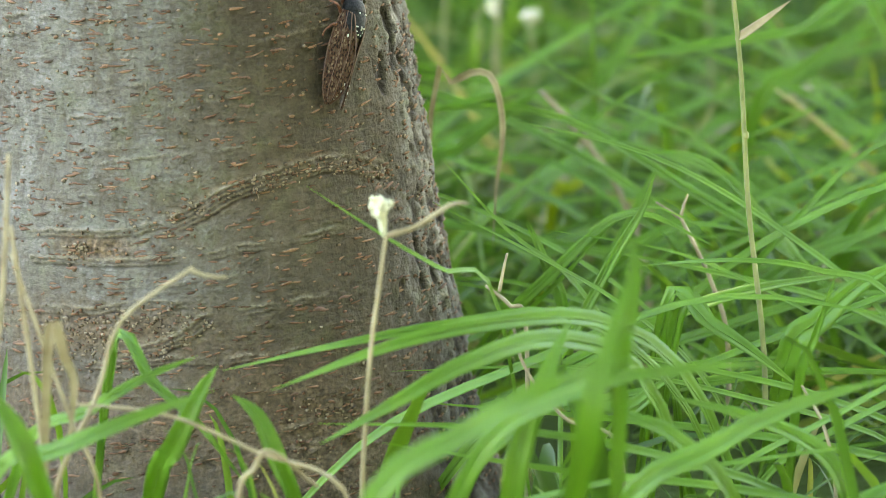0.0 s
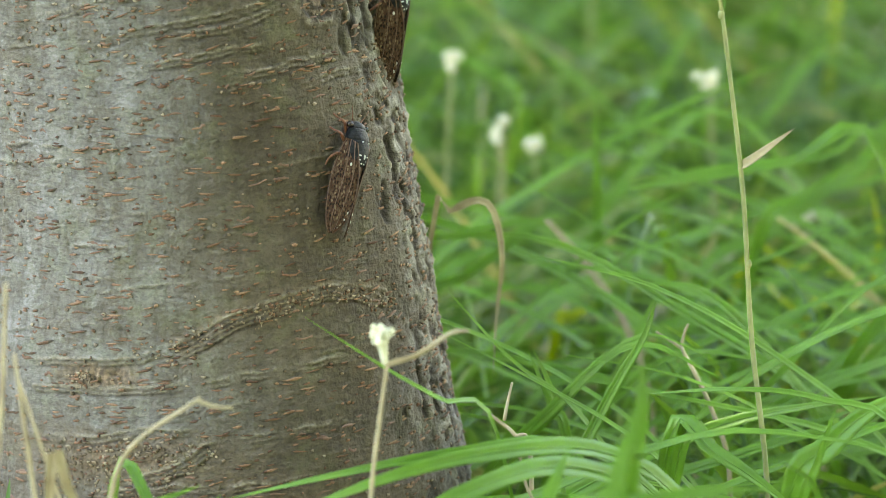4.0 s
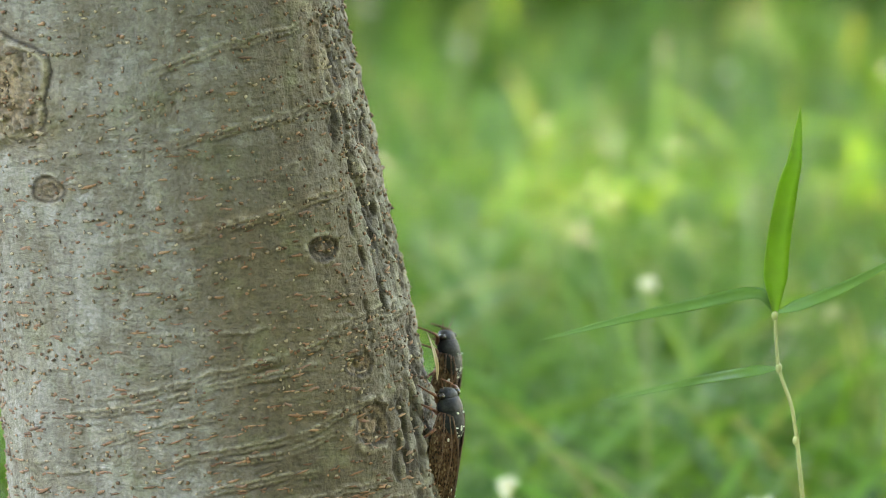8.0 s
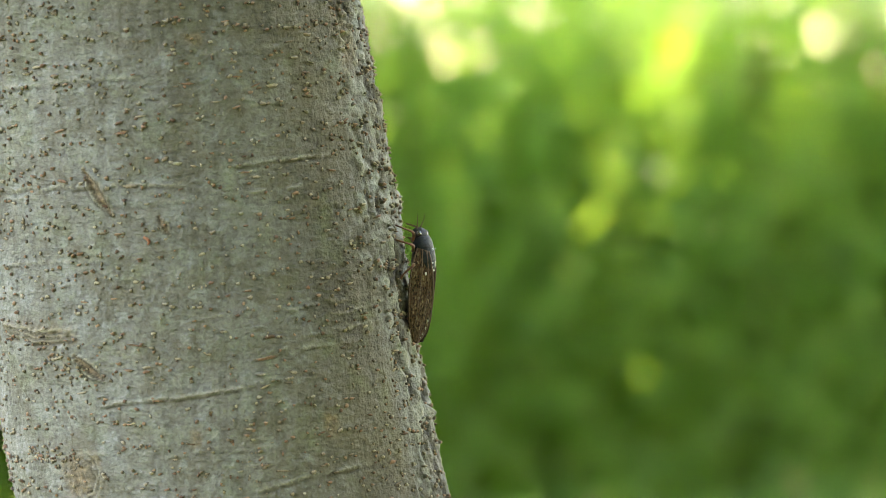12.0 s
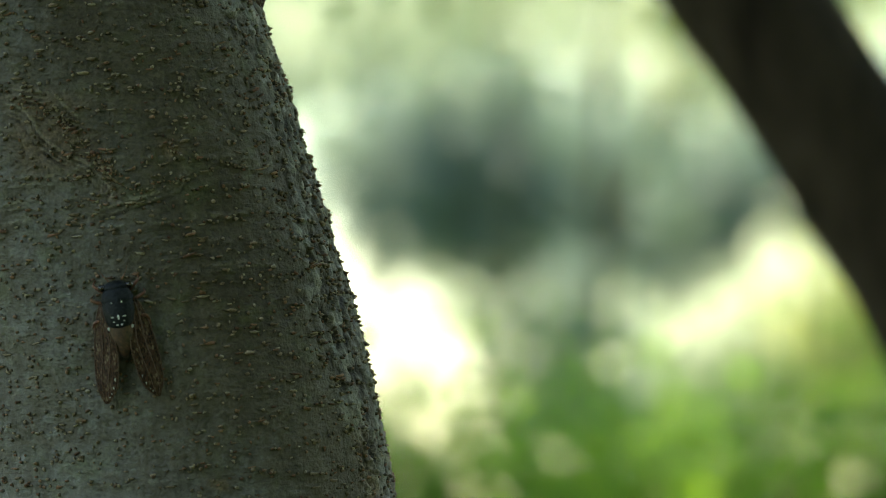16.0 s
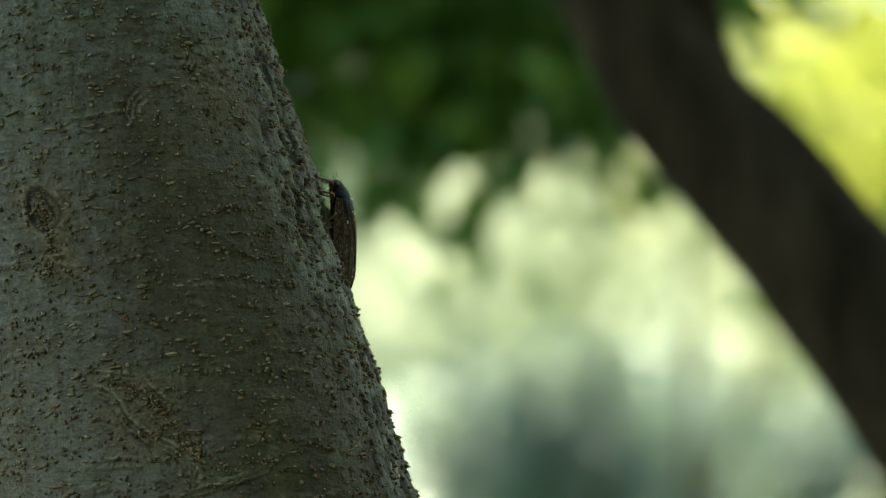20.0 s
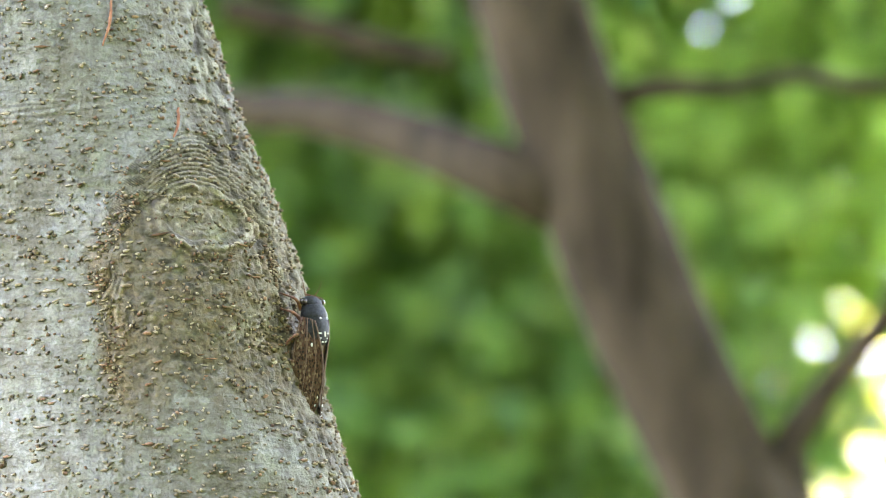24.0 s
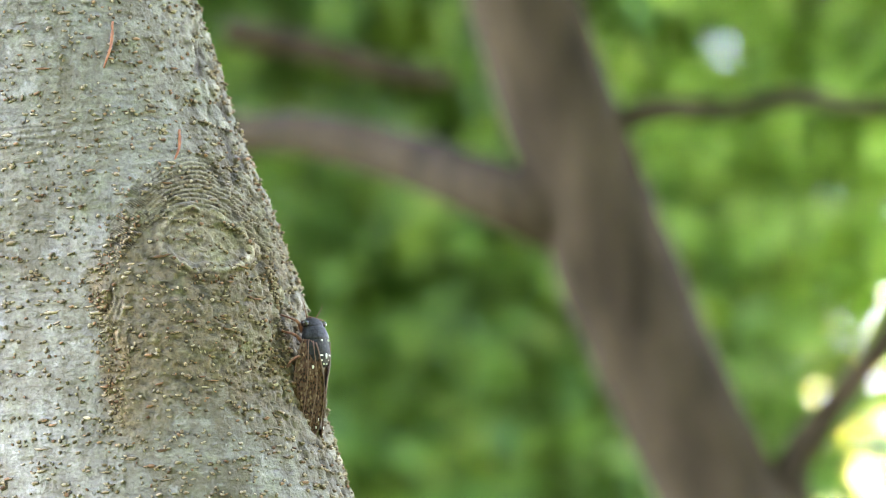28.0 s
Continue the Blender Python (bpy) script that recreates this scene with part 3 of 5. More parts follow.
        crack[w] = np.maximum(crack[w], 0.8 * np.exp(-((q - 0.6) / 0.22) ** 2) + 0.7 * np.exp(-((q - 1.5) / 0.3) ** 2) * (d < 0))
        stain[w] = np.maximum(stain[w], np.exp(-(q / 0.9) ** 4))
    # the lifted plate of corky bark and its curled rim
    w = rows(0.455, 0.56)
    d, along, run = line_field(X[w], Z[w], [(radians(a) * 0.112, z) for a, z in PLATE])
    inner = 1 / (1 + np.exp(np.clip((d + 0.0005) * 2500, -50, 50))) * np.clip((0.030 - np.abs(Z[w] - 0.508)) / 0.002, 0, 1) * np.clip((X[w] + 0.118) / 0.01, 0, 1)
    d = d + 1.6 * wob[w]
    rim = np.clip(np.minimum(along / 0.01, (run - along) / 0.07), 0, 1)
    disp[w] += 0.0030 * inner * np.clip(0.8 + 0.3 * scab[w], 0.3, 1.2) + 0.0014 * rim * np.exp(-((d + 0.0008) / 0.0011) ** 2)
    crest[w] = np.maximum(crest[w], rim * np.exp(-((d + 0.0006) / 0.0013) ** 2))
    crack[w] = np.maximum(crack[w], rim * np.exp(-((d - 0.0016) / 0.0011) ** 2) + 0.5 * rim * np.exp(-((d + 0.0045) / 0.0011) ** 2) * gap[w])
    # the old limb's healed scar: a ringed disc under a hood of folds
    z0 = 1.311
    w = rows(z0 - 0.14, z0 + 0.10)
    u = (cx[w] + r[w] * np.sin(np.radians(A[w]))) + 0.3202
    u = np.where(A[w] < 95, u, 9.0)
    v = Z[w] - z0
    q = np.hypot(u / 0.0187, (v + 0.001) / 0.0158)
    phi = np.arctan2(v, u)
    q = q * (1 + 0.05 * np.sin(3 * phi) + 0.03 * np.sin(8 * phi)) + 90 * wob[w]
    drop = np.where(np.abs(u) < 0.0273, 26 * u * u, 1.42 * np.abs(u) - 0.0194)
    hood = v + drop + 0.8 * wob[w]
    disp[w] += 0.006 * np.exp(-(np.hypot(u / 0.05, (v + 0.01) / 0.06)) ** 4)
    disp[w] += 0.0022 * np.exp(-((q - 1.08) / 0.14) ** 2) * (0.4 + gap[w]) - 0.0016 * np.exp(-(q / 0.9) ** 6) + 0.0004 * np.cos(q * 21) * np.exp(-(q / 1.0) ** 6)
    broken = np.clip(gap[w] + 0.5, 0, 1)
    left = np.clip(0.55 - 0.45 * np.cos(phi - 0.6), 0.15, 1)
    crack[w] = np.maximum(crack[w], broken * (0.75 * np.exp(-((q - 0.93) / 0.05) ** 2) + 0.4 * np.exp(-((q - 0.62) / 0.05) ** 2) + 0.35 * np.exp(-((q - 0.32) / 0.06) ** 2) + left * 0.9 * np.exp(-((q - 1.22) / 0.06) ** 2) + left * 0.7 * np.exp(-((q - 1.45) / 0.06) ** 2)))
    crest[w] = np.maximum(crest[w], broken * (1.0 * np.exp(-((q - 1.06) / 0.07) ** 2) + 0.6 * np.exp(-(q / 0.85) ** 4) + 0.5 * np.exp(-((q - 1.33) / 0.05) ** 2)))
    for k in range(13):
        off = 0.0195 + k * 0.0026
        env = np.clip((0.041 - np.abs(u + 0.004)) / 0.010, 0, 1) * np.clip(gap[w] + 0.6 - 0.04 * k, 0, 1) * np.clip(1.5 - k * 0.07, 0, 1)
        g = np.exp(-((hood - off) / 0.0009) ** 2) * env
        disp[w] += 0.0013 * (g - 0.6 * env * np.exp(-((hood - off + 0.0014) / 0.0007) ** 2))
        crest[w] = np.maximum(crest[w], 0.8 * g)
        crack[w] = np.maximum(crack[w], 0.85 * env * np.exp(-((hood - off + 0.0014) / 0.0007) ** 2))
    within = np.zeros_like(Z)
    within[w] = 1 / (1 + np.exp(np.clip((hood - 0.0385) * 900, -50, 50))) / (1 + np.exp(np.clip((-u - 0.042 + 3 * wob[w]) * 700, -50, 50))) * np.clip((v + 0.11 + 9 * wob[w]) / 0.03, 0, 1)
    # fine fibre lines that bend over the hood
    for k in range(150):
        z1, a1 = rng.uniform(1.27, 1.62), rng.uniform(-60, 80)
        w = rows(z1 - 0.03, z1 + 0.03)
        uu = (cx[w] + r[w] * np.sin(np.radians(A[w]))) + 0.3202
        lift = 0.010 * np.exp(-((uu) / 0.035) ** 2) * np.exp(-((z1 - 1.36) / 0.05) ** 2)
        line = Z[w] - z1 - rng.uniform(0.02, 0.16) * np.radians(A[w] - a1) * 0.11 - lift + 0.5 * wob[w]
        env = np.exp(-((A[w] - a1) / rng.uniform(8, 24)) ** 2) * gap[w] * (1 - within[w])
        crack[w] = np.maximum(crack[w], env * 0.6 * np.exp(-(line / 0.0006) ** 2))
        disp[w] += env * 0.0005 * np.exp(-((line - 0.0013) / 0.0008) ** 2)
        crest[w] = np.maximum(crest[w], env * 0.4 * np.exp(-((line - 0.0013) / 0.0008) ** 2))
    for a0, z0, hw, hh, k in STAINS + CRUSTS:
        w = rows(z0 - hh * 2, z0 + hh * 2)
        g = k * np.exp(-(np.abs((X[w] - radians(a0) * 0.112) / hw) ** 3 + np.abs((Z[w] - z0) / hh) ** 3))
        stain[w] = np.maximum(stain[w], g)
    disp += np.clip(stain, 0, 1) * 0.0009 * scab
    crack = np.maximum(crack, np.clip(stain, 0, 1) * np.clip(-scab * 0.9 - 0.35, 0, 0.85))
    grain = field(0.0020, 0.8, 31)
    disp += 0.00025 * field(0.0035, 3.0, 4) + 0.0003 * field(0.012, 6.0, 5) + 0.00028 * grain
    disp += 0.0005 * np.clip(crest + crack + within, 0, 1) * (grain + 0.6 * scab)
    crack = np.maximum(crack, within * np.clip(-scab * 0.8 - 0.35, 0, 0.6))
    fold = field(0.0026, 7.0, 6)
    upper = np.clip((Z - 0.85) / 0.35, 0.1, 1)
    disp += upper * 0.0003 * fold
    crack = np.maximum(crack, upper * np.clip(-fold * 0.6 - 0.42, 0, 0.4))
    # rough cracked bark towards the right flank
    rough = 0.9 * field(0.010, 3.0, 7) + 0.6 * field(0.0045, 2.2, 8)
    side = np.clip((A - 50 + 12 * field(0.05, 20, 11)) / 16, 0, 1) * np.clip((114 - A) / 10, 0, 1)
    disp += side * (0.0016 * rough + 0.0007 * field(0.003, 0.9, 12))
    fissure = field(0.022, 3.2, 9) + 0.6 * field(0.008, 2.2, 10)
    lowside = np.clip((A - 46) / 12, 0, 1) * np.clip((100 - A) / 6, 0, 1) * np.clip((0.62 - Z) / 0.15, 0, 1)
    disp -= lowside * 0.0030 * np.clip(-fissure - 0.2, 0, 1)
    crack = np.maximum(crack, lowside * np.clip(-fissure * 2.2 - 0.5, 0, 1.0))
    crack = np.maximum(crack, side * np.clip(-rough * 2.2 - 0.35, 0, 1.0))
    crest = np.maximum(crest, side * np.clip(rough * 0.9 - 0.2, 0, 0.7))
    soft = 8 * field(0.12, 30.0, 27) + 4 * field(0.03, 12.0, 28)
    # paler to the left: weathered film, with the brighter left-hand light painted in
    film_light = 1 / (1 + np.exp((A - 8 + soft) / 6))
    film_light = np.maximum(film_light, 0.75 * np.clip((A - 58) / 10, 0, 1) * np.clip((0.95 - Z) / 0.15, 0.3, 1)) * np.clip((Z - 0.03) / 0.12, 0.15, 1)
    film_light = np.maximum(film_light, 0.8 * np.clip((Z - 0.42) / 0.08, 0, 1) * np.clip((0.86 - Z) / 0.08, 0, 1) * np.clip((45 - A) / 20, 0, 1))
    high = np.clip((Z - 1.08) / 0.1, 0, 1)
    film_light = np.maximum(film_light, high * np.clip((88 - A) / 8, 0.4, 1)) * (1 - 0.72 * within)
    film_light *= 1 - 0.5 * np.exp(-((Z - 0.98) / 0.16) ** 2)
    film_light = film_light * (1 - side) + side * np.clip(0.4 + 0.9 * rough, 0, 1)
    stain = np.maximum(stain, 0.4 * within * np.clip(0.6 + 0.6 * scab, 0, 1))
    film_light = film_light * (1 - 0.7 * np.clip(stain, 0, 1))
    RELIEF.update(z=za, a=fine, d=disp[:, :len(fine)], film_light=film_light[:, :len(fine)], mossy=within[:, :len(fine)])
    R = r + disp
    a = np.radians(A)
    v = np.stack([cx + R * np.sin(a), TRUNK_Y - R * np.cos(a), Z], -1).reshape(-1, 3)
    m = len(ang)
    i, j = np.meshgrid(np.arange(len(za) - 1), np.arange(m), indexing="ij")
    q = np.stack([i * m + j, i * m + (j + 1) % m, (i + 1) * m + (j + 1) % m, (i + 1) * m + j], -1).reshape(-1, 4)
    me = quads_mesh("trunk", v, q, BARK)
    for name, val in (("stain", stain), ("crack", crack), ("film_light", film_light), ("crest", crest), ("mossy", within)):
        at = me.attributes.new(name, "FLOAT", "POINT")
        at.data.foreach_set("value", np.clip(val, 0, 1).astype(np.float32).ravel())
    return me


def smooth_profile(z):
    """Middle and radius of the trunk at heights z, softened."""
    k = np.linspace(-1, 1, 9) * 0.05
    c = np.mean([np.interp(z + d, TRUNK[:, 0], TRUNK[:, 1]) for d in k], 0)
    r = np.mean([np.interp(z + d, TRUNK[:, 0], TRUNK[:, 2]) for d in k], 0)
    return np.stack([c, r], -1)


def dash_mesh(seed):
    """One rusty dash, broken and lumpy, eight millimetres long."""
    rng = np.random.default_rng(seed)
    n, sides = 11, 6
    x = np.linspace(-1, 1, n)
    r = np.sqrt(np.clip(1 - x ** 4, 0.02, 1)) * rng.uniform(0.55, 1.25, n)
    ang = np.arange(sides) * np.pi / (sides - 1)
    v = np.stack([np.repeat(x[:, None] * 0.004, sides, 1) + rng.normal(size=(n, sides)) * 0.0001,
                  -np.sin(ang)[None] * r[:, None] * 0.0009 + 0.0003,
                  np.cos(ang)[None] * r[:, None] * 0.0008 + (0.0004 * np.sin(x * 3 + seed))[:, None]], -1).reshape(-1, 3)
    f = [(i * sides + j, (i + 1) * sides + j, (i + 1) * sides + j + 1, i * sides + j + 1) for i in range(n - 1) for j in range(sides - 1)]
    return mesh_of("lenticel", v, f, RUST)


def cork_mesh():
    """Corky warts and short level dashes all over the bark: a foot darkened as contact shade, a rounded pale top."""
    rng = np.random.default_rng(8)
    n = 25000
    z = rng.uniform(-0.03, 1.62, n)
    keep = rng.uniform(size=n) < np.interp(z, (0.4, 0.75, 0.9, 1.15, 1.6), (0.62, 0.66, 1.0, 0.9, 0.8))
    z = z[keep]
    n = len(z)
    a = rng.uniform(-95, 97, n)
    # some stand in level rows
    row = rng.uniform(size=n) < 0.30
    z = np.where(row, np.round(z / 0.014) * 0.014 + 0.0035 * np.sin(a * 0.1 + np.round(z / 0.014)) + a * 0.00012 + rng.normal(size=n) * 0.0007, z)
    low = np.clip((0.46 - z) / 0.2, 0.03, 1) > rng.uniform(size=n)
    low &= rng.uniform(size=n) < 0.75
    hw = np.where(low, 0.0011 + 0.0040 * rng.uniform(size=n) ** 2.2, 0.0006 + 0.0011 * rng.uniform(size=n) ** 1.7)
    hh = np.where(low, rng.uniform(0.0004, 0.0008, n), rng.uniform(0.00045, 0.0010, n))
    # a few run together into short level bars higher up
    bar = ~low & (rng.uniform(size=n) < np.interp(z, (0.6, 0.9), (0.06, 0.16)))
    hw = np.where(bar, hw * rng.uniform(1.5, 2.6, n), hw)
    # crumbs of cork along old scars
    ca, cz = [], []
    for a0, z0, a1, z1, spread, count in CRUMBS:
        count = int(count * 0.75)
        f = rng.uniform(size=count)
        ca.append(a0 + (a1 - a0) * f + rng.normal(size=count) * spread * 300)
        cz.append(z0 + (z1 - z0) * f + rng.normal(size=count) * spread)
    ca, cz = np.concatenate(ca), np.concatenate(cz)
    a, z = np.concatenate([a, ca]), np.concatenate([z, cz])
    low = np.concatenate([low, rng.uniform(size=len(ca)) < 0.3])
    crumb = np.arange(len(z)) >= len(z) - len(ca)
    hw = np.concatenate([hw, 0.0004 + 0.0012 * rng.uniform(size=len(ca)) ** 1.4])
    hh = np.concatenate([hh, rng.uniform(0.0004, 0.0009, len(ca))])
    n = len(z)
    pr = smooth_profile(z)
    rel = relief(a, z)
    al = np.radians(a)
    zero = np.zeros(n)
    nrm = np.stack([np.sin(al), -np.cos(al), zero], -1)
    tang = np.stack([np.cos(al), np.sin(al), zero], -1)
    tilt = rng.normal(0.09, 0.13, n)[:, None]
    upv = np.array((0.0, 0.0, 1.0))
    tx = tang * np.cos(tilt) + upv * np.sin(tilt)
    tz = -tang * np.sin(tilt) + upv * np.cos(tilt)
    c = np.stack([pr[:, 0], np.full(n, TRUNK_Y), z], -1) + nrm * (pr[:, 1] + rel)[:, None]
    h = (np.minimum(hw, hh) * rng.uniform(0.8, 1.8, n) + 0.0003)[:, None] * np.interp(z, (0.45, 0.8), (0.9, 1.3))[:, None]
    th = np.array((0.35, 1.3, 1.9, 2.8, 4.1, 5.2))
    jit = rng.uniform(0.45, 1.55, (n, 6, 1))
    x = tx[:, None] * (hw[:, None] * np.cos(th))[..., None] + tz[:, None] * (hh[:, None] * np.sin(th))[..., None]
    rings = [c[:, None] + x * grow * (jit * 0.7 + 0.3 * rng.uniform(0.6, 1.4, (n, 6, 1))) + nrm[:, None] * (h * lift)[:, None] * rng.uniform(0.75, 1.25, (n, 6, 1))
             for grow, lift in ((1.35, -0.4), (0.95, 0.5), (0.45, 1.0))]
    v = np.concatenate(rings, 1).reshape(-1, 3)
    f = [(k + e, k + (e + 1) % 6, k + 6 + (e + 1) % 6, k + 6 + e) for k in (0, 6) for e in range(6)] + [(12, 13, 14, 15), (12, 15, 16, 17)]
    q = ((np.arange(n) * 18)[:, None, None] + np.array(f)[None]).reshape(-1, 4)
    me = quads_mesh("cork", v, q, LENTICEL)
    me.materials.append(RUSTDASH)
    me.materials.append(SHADECORK)
    rust = low | (~crumb & (rng.uniform(size=n) < np.interp(z, (0.5, 1.1), (0.5, 0.15))))
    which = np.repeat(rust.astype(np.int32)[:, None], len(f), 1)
    # the steep foot faces get the painted contact shade
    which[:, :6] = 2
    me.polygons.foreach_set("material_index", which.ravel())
    i = np.clip(np.searchsorted(RELIEF["z"], z), 0, len(RELIEF["z"]) - 1)
    j = np.clip(np.searchsorted(RELIEF["a"], a), 0, len(RELIEF["a"]) - 1)
    for name in ("film_light", "mossy"):
        me.attributes.new(name, "FLOAT", "POINT").data.foreach_set("value", np.repeat(np.clip(RELIEF[name][i, j], 0, 1), 18).astype(np.float32))
    return me


tree = tagged(new("tree", trunk_mesh()), "leaning tree with smooth grey bark full of rusty lenticels", "tree")
tagged(part("cork", cork_mesh(), tree, "tan and rusty corky warts"), kind="stuff")
dashes = [dash_mesh(k) for k in range(10)]
rng = np.random.default_rng(17)
for k in range(300):
    z = rng.uniform(0.02, 0.47)
    a = rng.uniform(-78, 72)
    p, nrm = on_trunk(a, z)
    pr = smooth_profile(np.array([z]))[0]
    rel = float(relief(np.array([a]), np.array([z]))[0])
    m = pose(pr[0] + math.sin(radians(a)) * (pr[1] + rel), TRUNK_Y - math.cos(radians(a)) * (pr[1] + rel), z, 0, rng.normal(-5, 7), a)
    part("lenticel", dashes[k % 10], tree, "", m @ Matrix.Diagonal((rng.uniform(0.35, 1.35), rng.uniform(0.7, 1.3), rng.uniform(0.7, 1.3), 1)))
for k, (p, r) in enumerate([(((-0.70, 3.11, 2.75), (-1.0, 3.1, 3.8), (-1.5, 3.3, 5.2)), (0.085, 0.06, 0.03)), (((-0.70, 3.11, 2.75), (-0.4, 3.5, 4.0), (0.5, 4.0, 5.4)), (0.07, 0.05, 0.025))]):
    part("limb", tube("limb", p, r, DARKBARK, 10), tree)
# the tree's crown, out of view; masses placed to shade trunk and near grass
part("crown", crown_mesh("crown", [(-1.6, 3.6, 5.2, 1.8, 1.7, 0.6), (0.6, 4.0, 5.3, 2.0, 1.8, 0.6), (-0.4, 6.3, 5.5, 2.4, 1.5, 0.6), (1.8, 6.2, 5.6, 1.8, 1.4, 0.6)], 24000, 0.17, LEAF, 5), tree)

# thin reddish bark fibres on the upper stem
FIBRE = simple_material("reddish fibre", (0.16, 0.05, 0.025), (0.34, 0.13, 0.07), 300.0, 0.8, 0.3)
for (a0, z0), (a1, z1) in (((35.0, 1.426), (27.8, 1.400)), ((46.8, 1.371), (40.9, 1.352)), ((-7.1, 0.694), (-6.3, 0.690))):
    p, q = on_trunk(a0, z0, 0.0012)[0], on_trunk(a1, z1, 0.0012)[0]
    mid = (p + q) / 2 + Vector((0.0015, -0.0006, 0))
    part("bark_fibre", tube("bark_fibre", [tuple(p), tuple(mid), tuple(q)], (0.0006, 0.0009, 0.0005), FIBRE, 6, 12, 0.2, 3), tree, "reddish bark fibre")

# ---- cicadas ----
def cicada_materials():
    n = Nodes("cicada thorax")
    v = n.noise(n.coords(), 700.0, 4.0)
    shell = n.finish(n.ramp(v, [(0.35, (0.005, 0.005, 0.006)), (0.55, (0.011, 0.012, 0.013)), (0.7, (0.02, 0.021, 0.022))]), 0.55, v, 0.6, 0.0008)
    n.b.inputs["Specular IOR Level"].default_value = 0.15
    n = Nodes("cicada abdomen")
    v = n.noise(n.coords(), 500.0, 4.0)
    belly = n.finish(n.ramp(v, [(0.35, (0.03, 0.018, 0.012)), (0.7, (0.12, 0.06, 0.035))]), 0.5, v, 0.3, 0.0004)
    n = Nodes("reddish cicada leg")
    v = n.noise(n.coords(), 600.0, 3.0)
    leg = n.finish(n.ramp(v, [(0.35, (0.08, 0.024, 0.012)), (0.7, (0.22, 0.085, 0.04))]), 0.45)
    n = Nodes("brown mottled wing")
    c = n.coords((1, 1, 0.55))
    patch = n.noise(c, 240.0, 3.0, 0.6)
    vor = n.t.nodes.new("ShaderNodeTexVoronoi")
    vor.inputs["Scale"].default_value = 1050.0
    n.t.links.new(n.coords((1, 1, 0.55)), vor.inputs["Vector"])
    vor.feature = "DISTANCE_TO_EDGE"
    cell = n.ramp(vor.outputs["Distance"], [(0.06, (1, 1, 1)), (0.14, (0, 0, 0))])
    pick = n.t.nodes.new("ShaderNodeTexVoronoi")
    pick.inputs["Scale"].default_value = 1050.0
    n.t.links.new(n.coords((1, 1, 0.55)), pick.inputs["Vector"])
    tone = n.math("ADD", n.math("MULTIPLY", pick.outputs["Color"], 0.5), n.math("MULTIPLY", patch, 0.6))
    inside = n.ramp(tone, [(0.46, (0.014, 0.008, 0.006)), (0.56, (0.045, 0.027, 0.018)), (0.66, (0.10, 0.068, 0.042)), (0.80, (0.19, 0.145, 0.095))])
    col = n.mix(cell, inside, (0.066, 0.030, 0.016))
    n.b.inputs["Specular IOR Level"].default_value = 0.12
    wing = n.finish(col, 0.62, cell, 0.6, 0.0004)
    n = Nodes("white powder")
    v = n.noise(n.coords(), 900.0, 3.0)
    white = n.finish(n.ramp(v, [(0.3, (0.40, 0.41, 0.37)), (0.7, (0.66, 0.67, 0.62))]), 0.8)
    n = Nodes("dark eye")
    eye = n.finish((0.02, 0.012, 0.01), 0.15)
    n = Nodes("wing vein")
    vein = n.finish((0.085, 0.04, 0.022), 0.55)
    return shell, belly, leg, wing, white, eye, vein


SHELL, BELLY, LEG, WING, WHITE, EYE_DARK, VEIN = cicada_materials()


def loft(name, stations, material, sides=16, n=18):
    """A rounded body through (z, half width, half depth, middle y) in millimetres."""
    st = smooth_line(stations, n) * 0.001
    ang = np.arange(sides) * 2 * np.pi / sides
    v = np.stack([st[:, 1:2] * np.cos(ang), st[:, 3:4] + st[:, 2:3] * np.sin(ang), np.repeat(st[:, :1], sides, 1)], -1).reshape(-1, 3)
    f = [(i * sides + j, i * sides + (j + 1) % sides, (i + 1) * sides + (j + 1) % sides, (i + 1) * sides + j) for i in range(n - 1) for j in range(sides)]
    f += [tuple(range(sides))[::-1], tuple((n - 1) * sides + j for j in range(sides))]
    return mesh_of(name, v, f, material)


def blob(name, c, r, material, seed=0):
    """A small rounded lump, millimetres."""
    bm = bmesh.new()
    bmesh.ops.create_icosphere(bm, subdivisions=2, radius=1.0)
    for v in bm.verts:
        k = 1 + 0.08 * noise.noise(v.co * 2 + Vector((seed, 0, 0)))
        v.co = Vector((c[0] + v.co.x * r[0] * k, c[1] + v.co.y * r[1] * k, c[2] + v.co.z * r[2] * k)) * 0.001
    me = bpy.data.meshes.new(name)
    bm.to_mesh(me)
    bm.free()
    me.materials.append(material)
    me.polygons.foreach_set("use_smooth", [True] * len(me.polygons))
    return me


OUTER = [(7.8, 6.0, 9.5), (10.0, 3.6, 0), (10.8, 2.0, -12), (10.6, 1.5, -24), (9.2, 1.6, -32), (6.6, 2.2, -37.5)]
INNER = [(5.0, 11.0, 7.5), (3.2, 12.2, -1), (0.6, 11.8, -11), (0.2, 10.4, -21), (1.2, 8.0, -31), (5.0, 3.6, -37.4)]


def wing_place(side, splay, s, c):
    """A place on the wing: s along it from the base, c across from the outer edge."""
    o = smooth_line(OUTER, 41)[int(round(s * 40))]
    i = smooth_line(INNER, 41)[int(round(s * 40))]
    p = o * (1 - c) + i * c
    p[1] += 1.1 * math.sin(math.pi * c) * (1 - s * 0.6)
    if splay > 3:
        p[0], p[1] = p[0] * 1.12, 3.5 + (p[1] - 3.5) * 0.6
    a = radians(splay)
    x, z = p[0] - 6.5, p[2] - 8
    return np.array((side * (6.5 + x * math.cos(a) - z * math.sin(a)), p[1], 8 + x * math.sin(a) + z * math.cos(a))) * 0.001


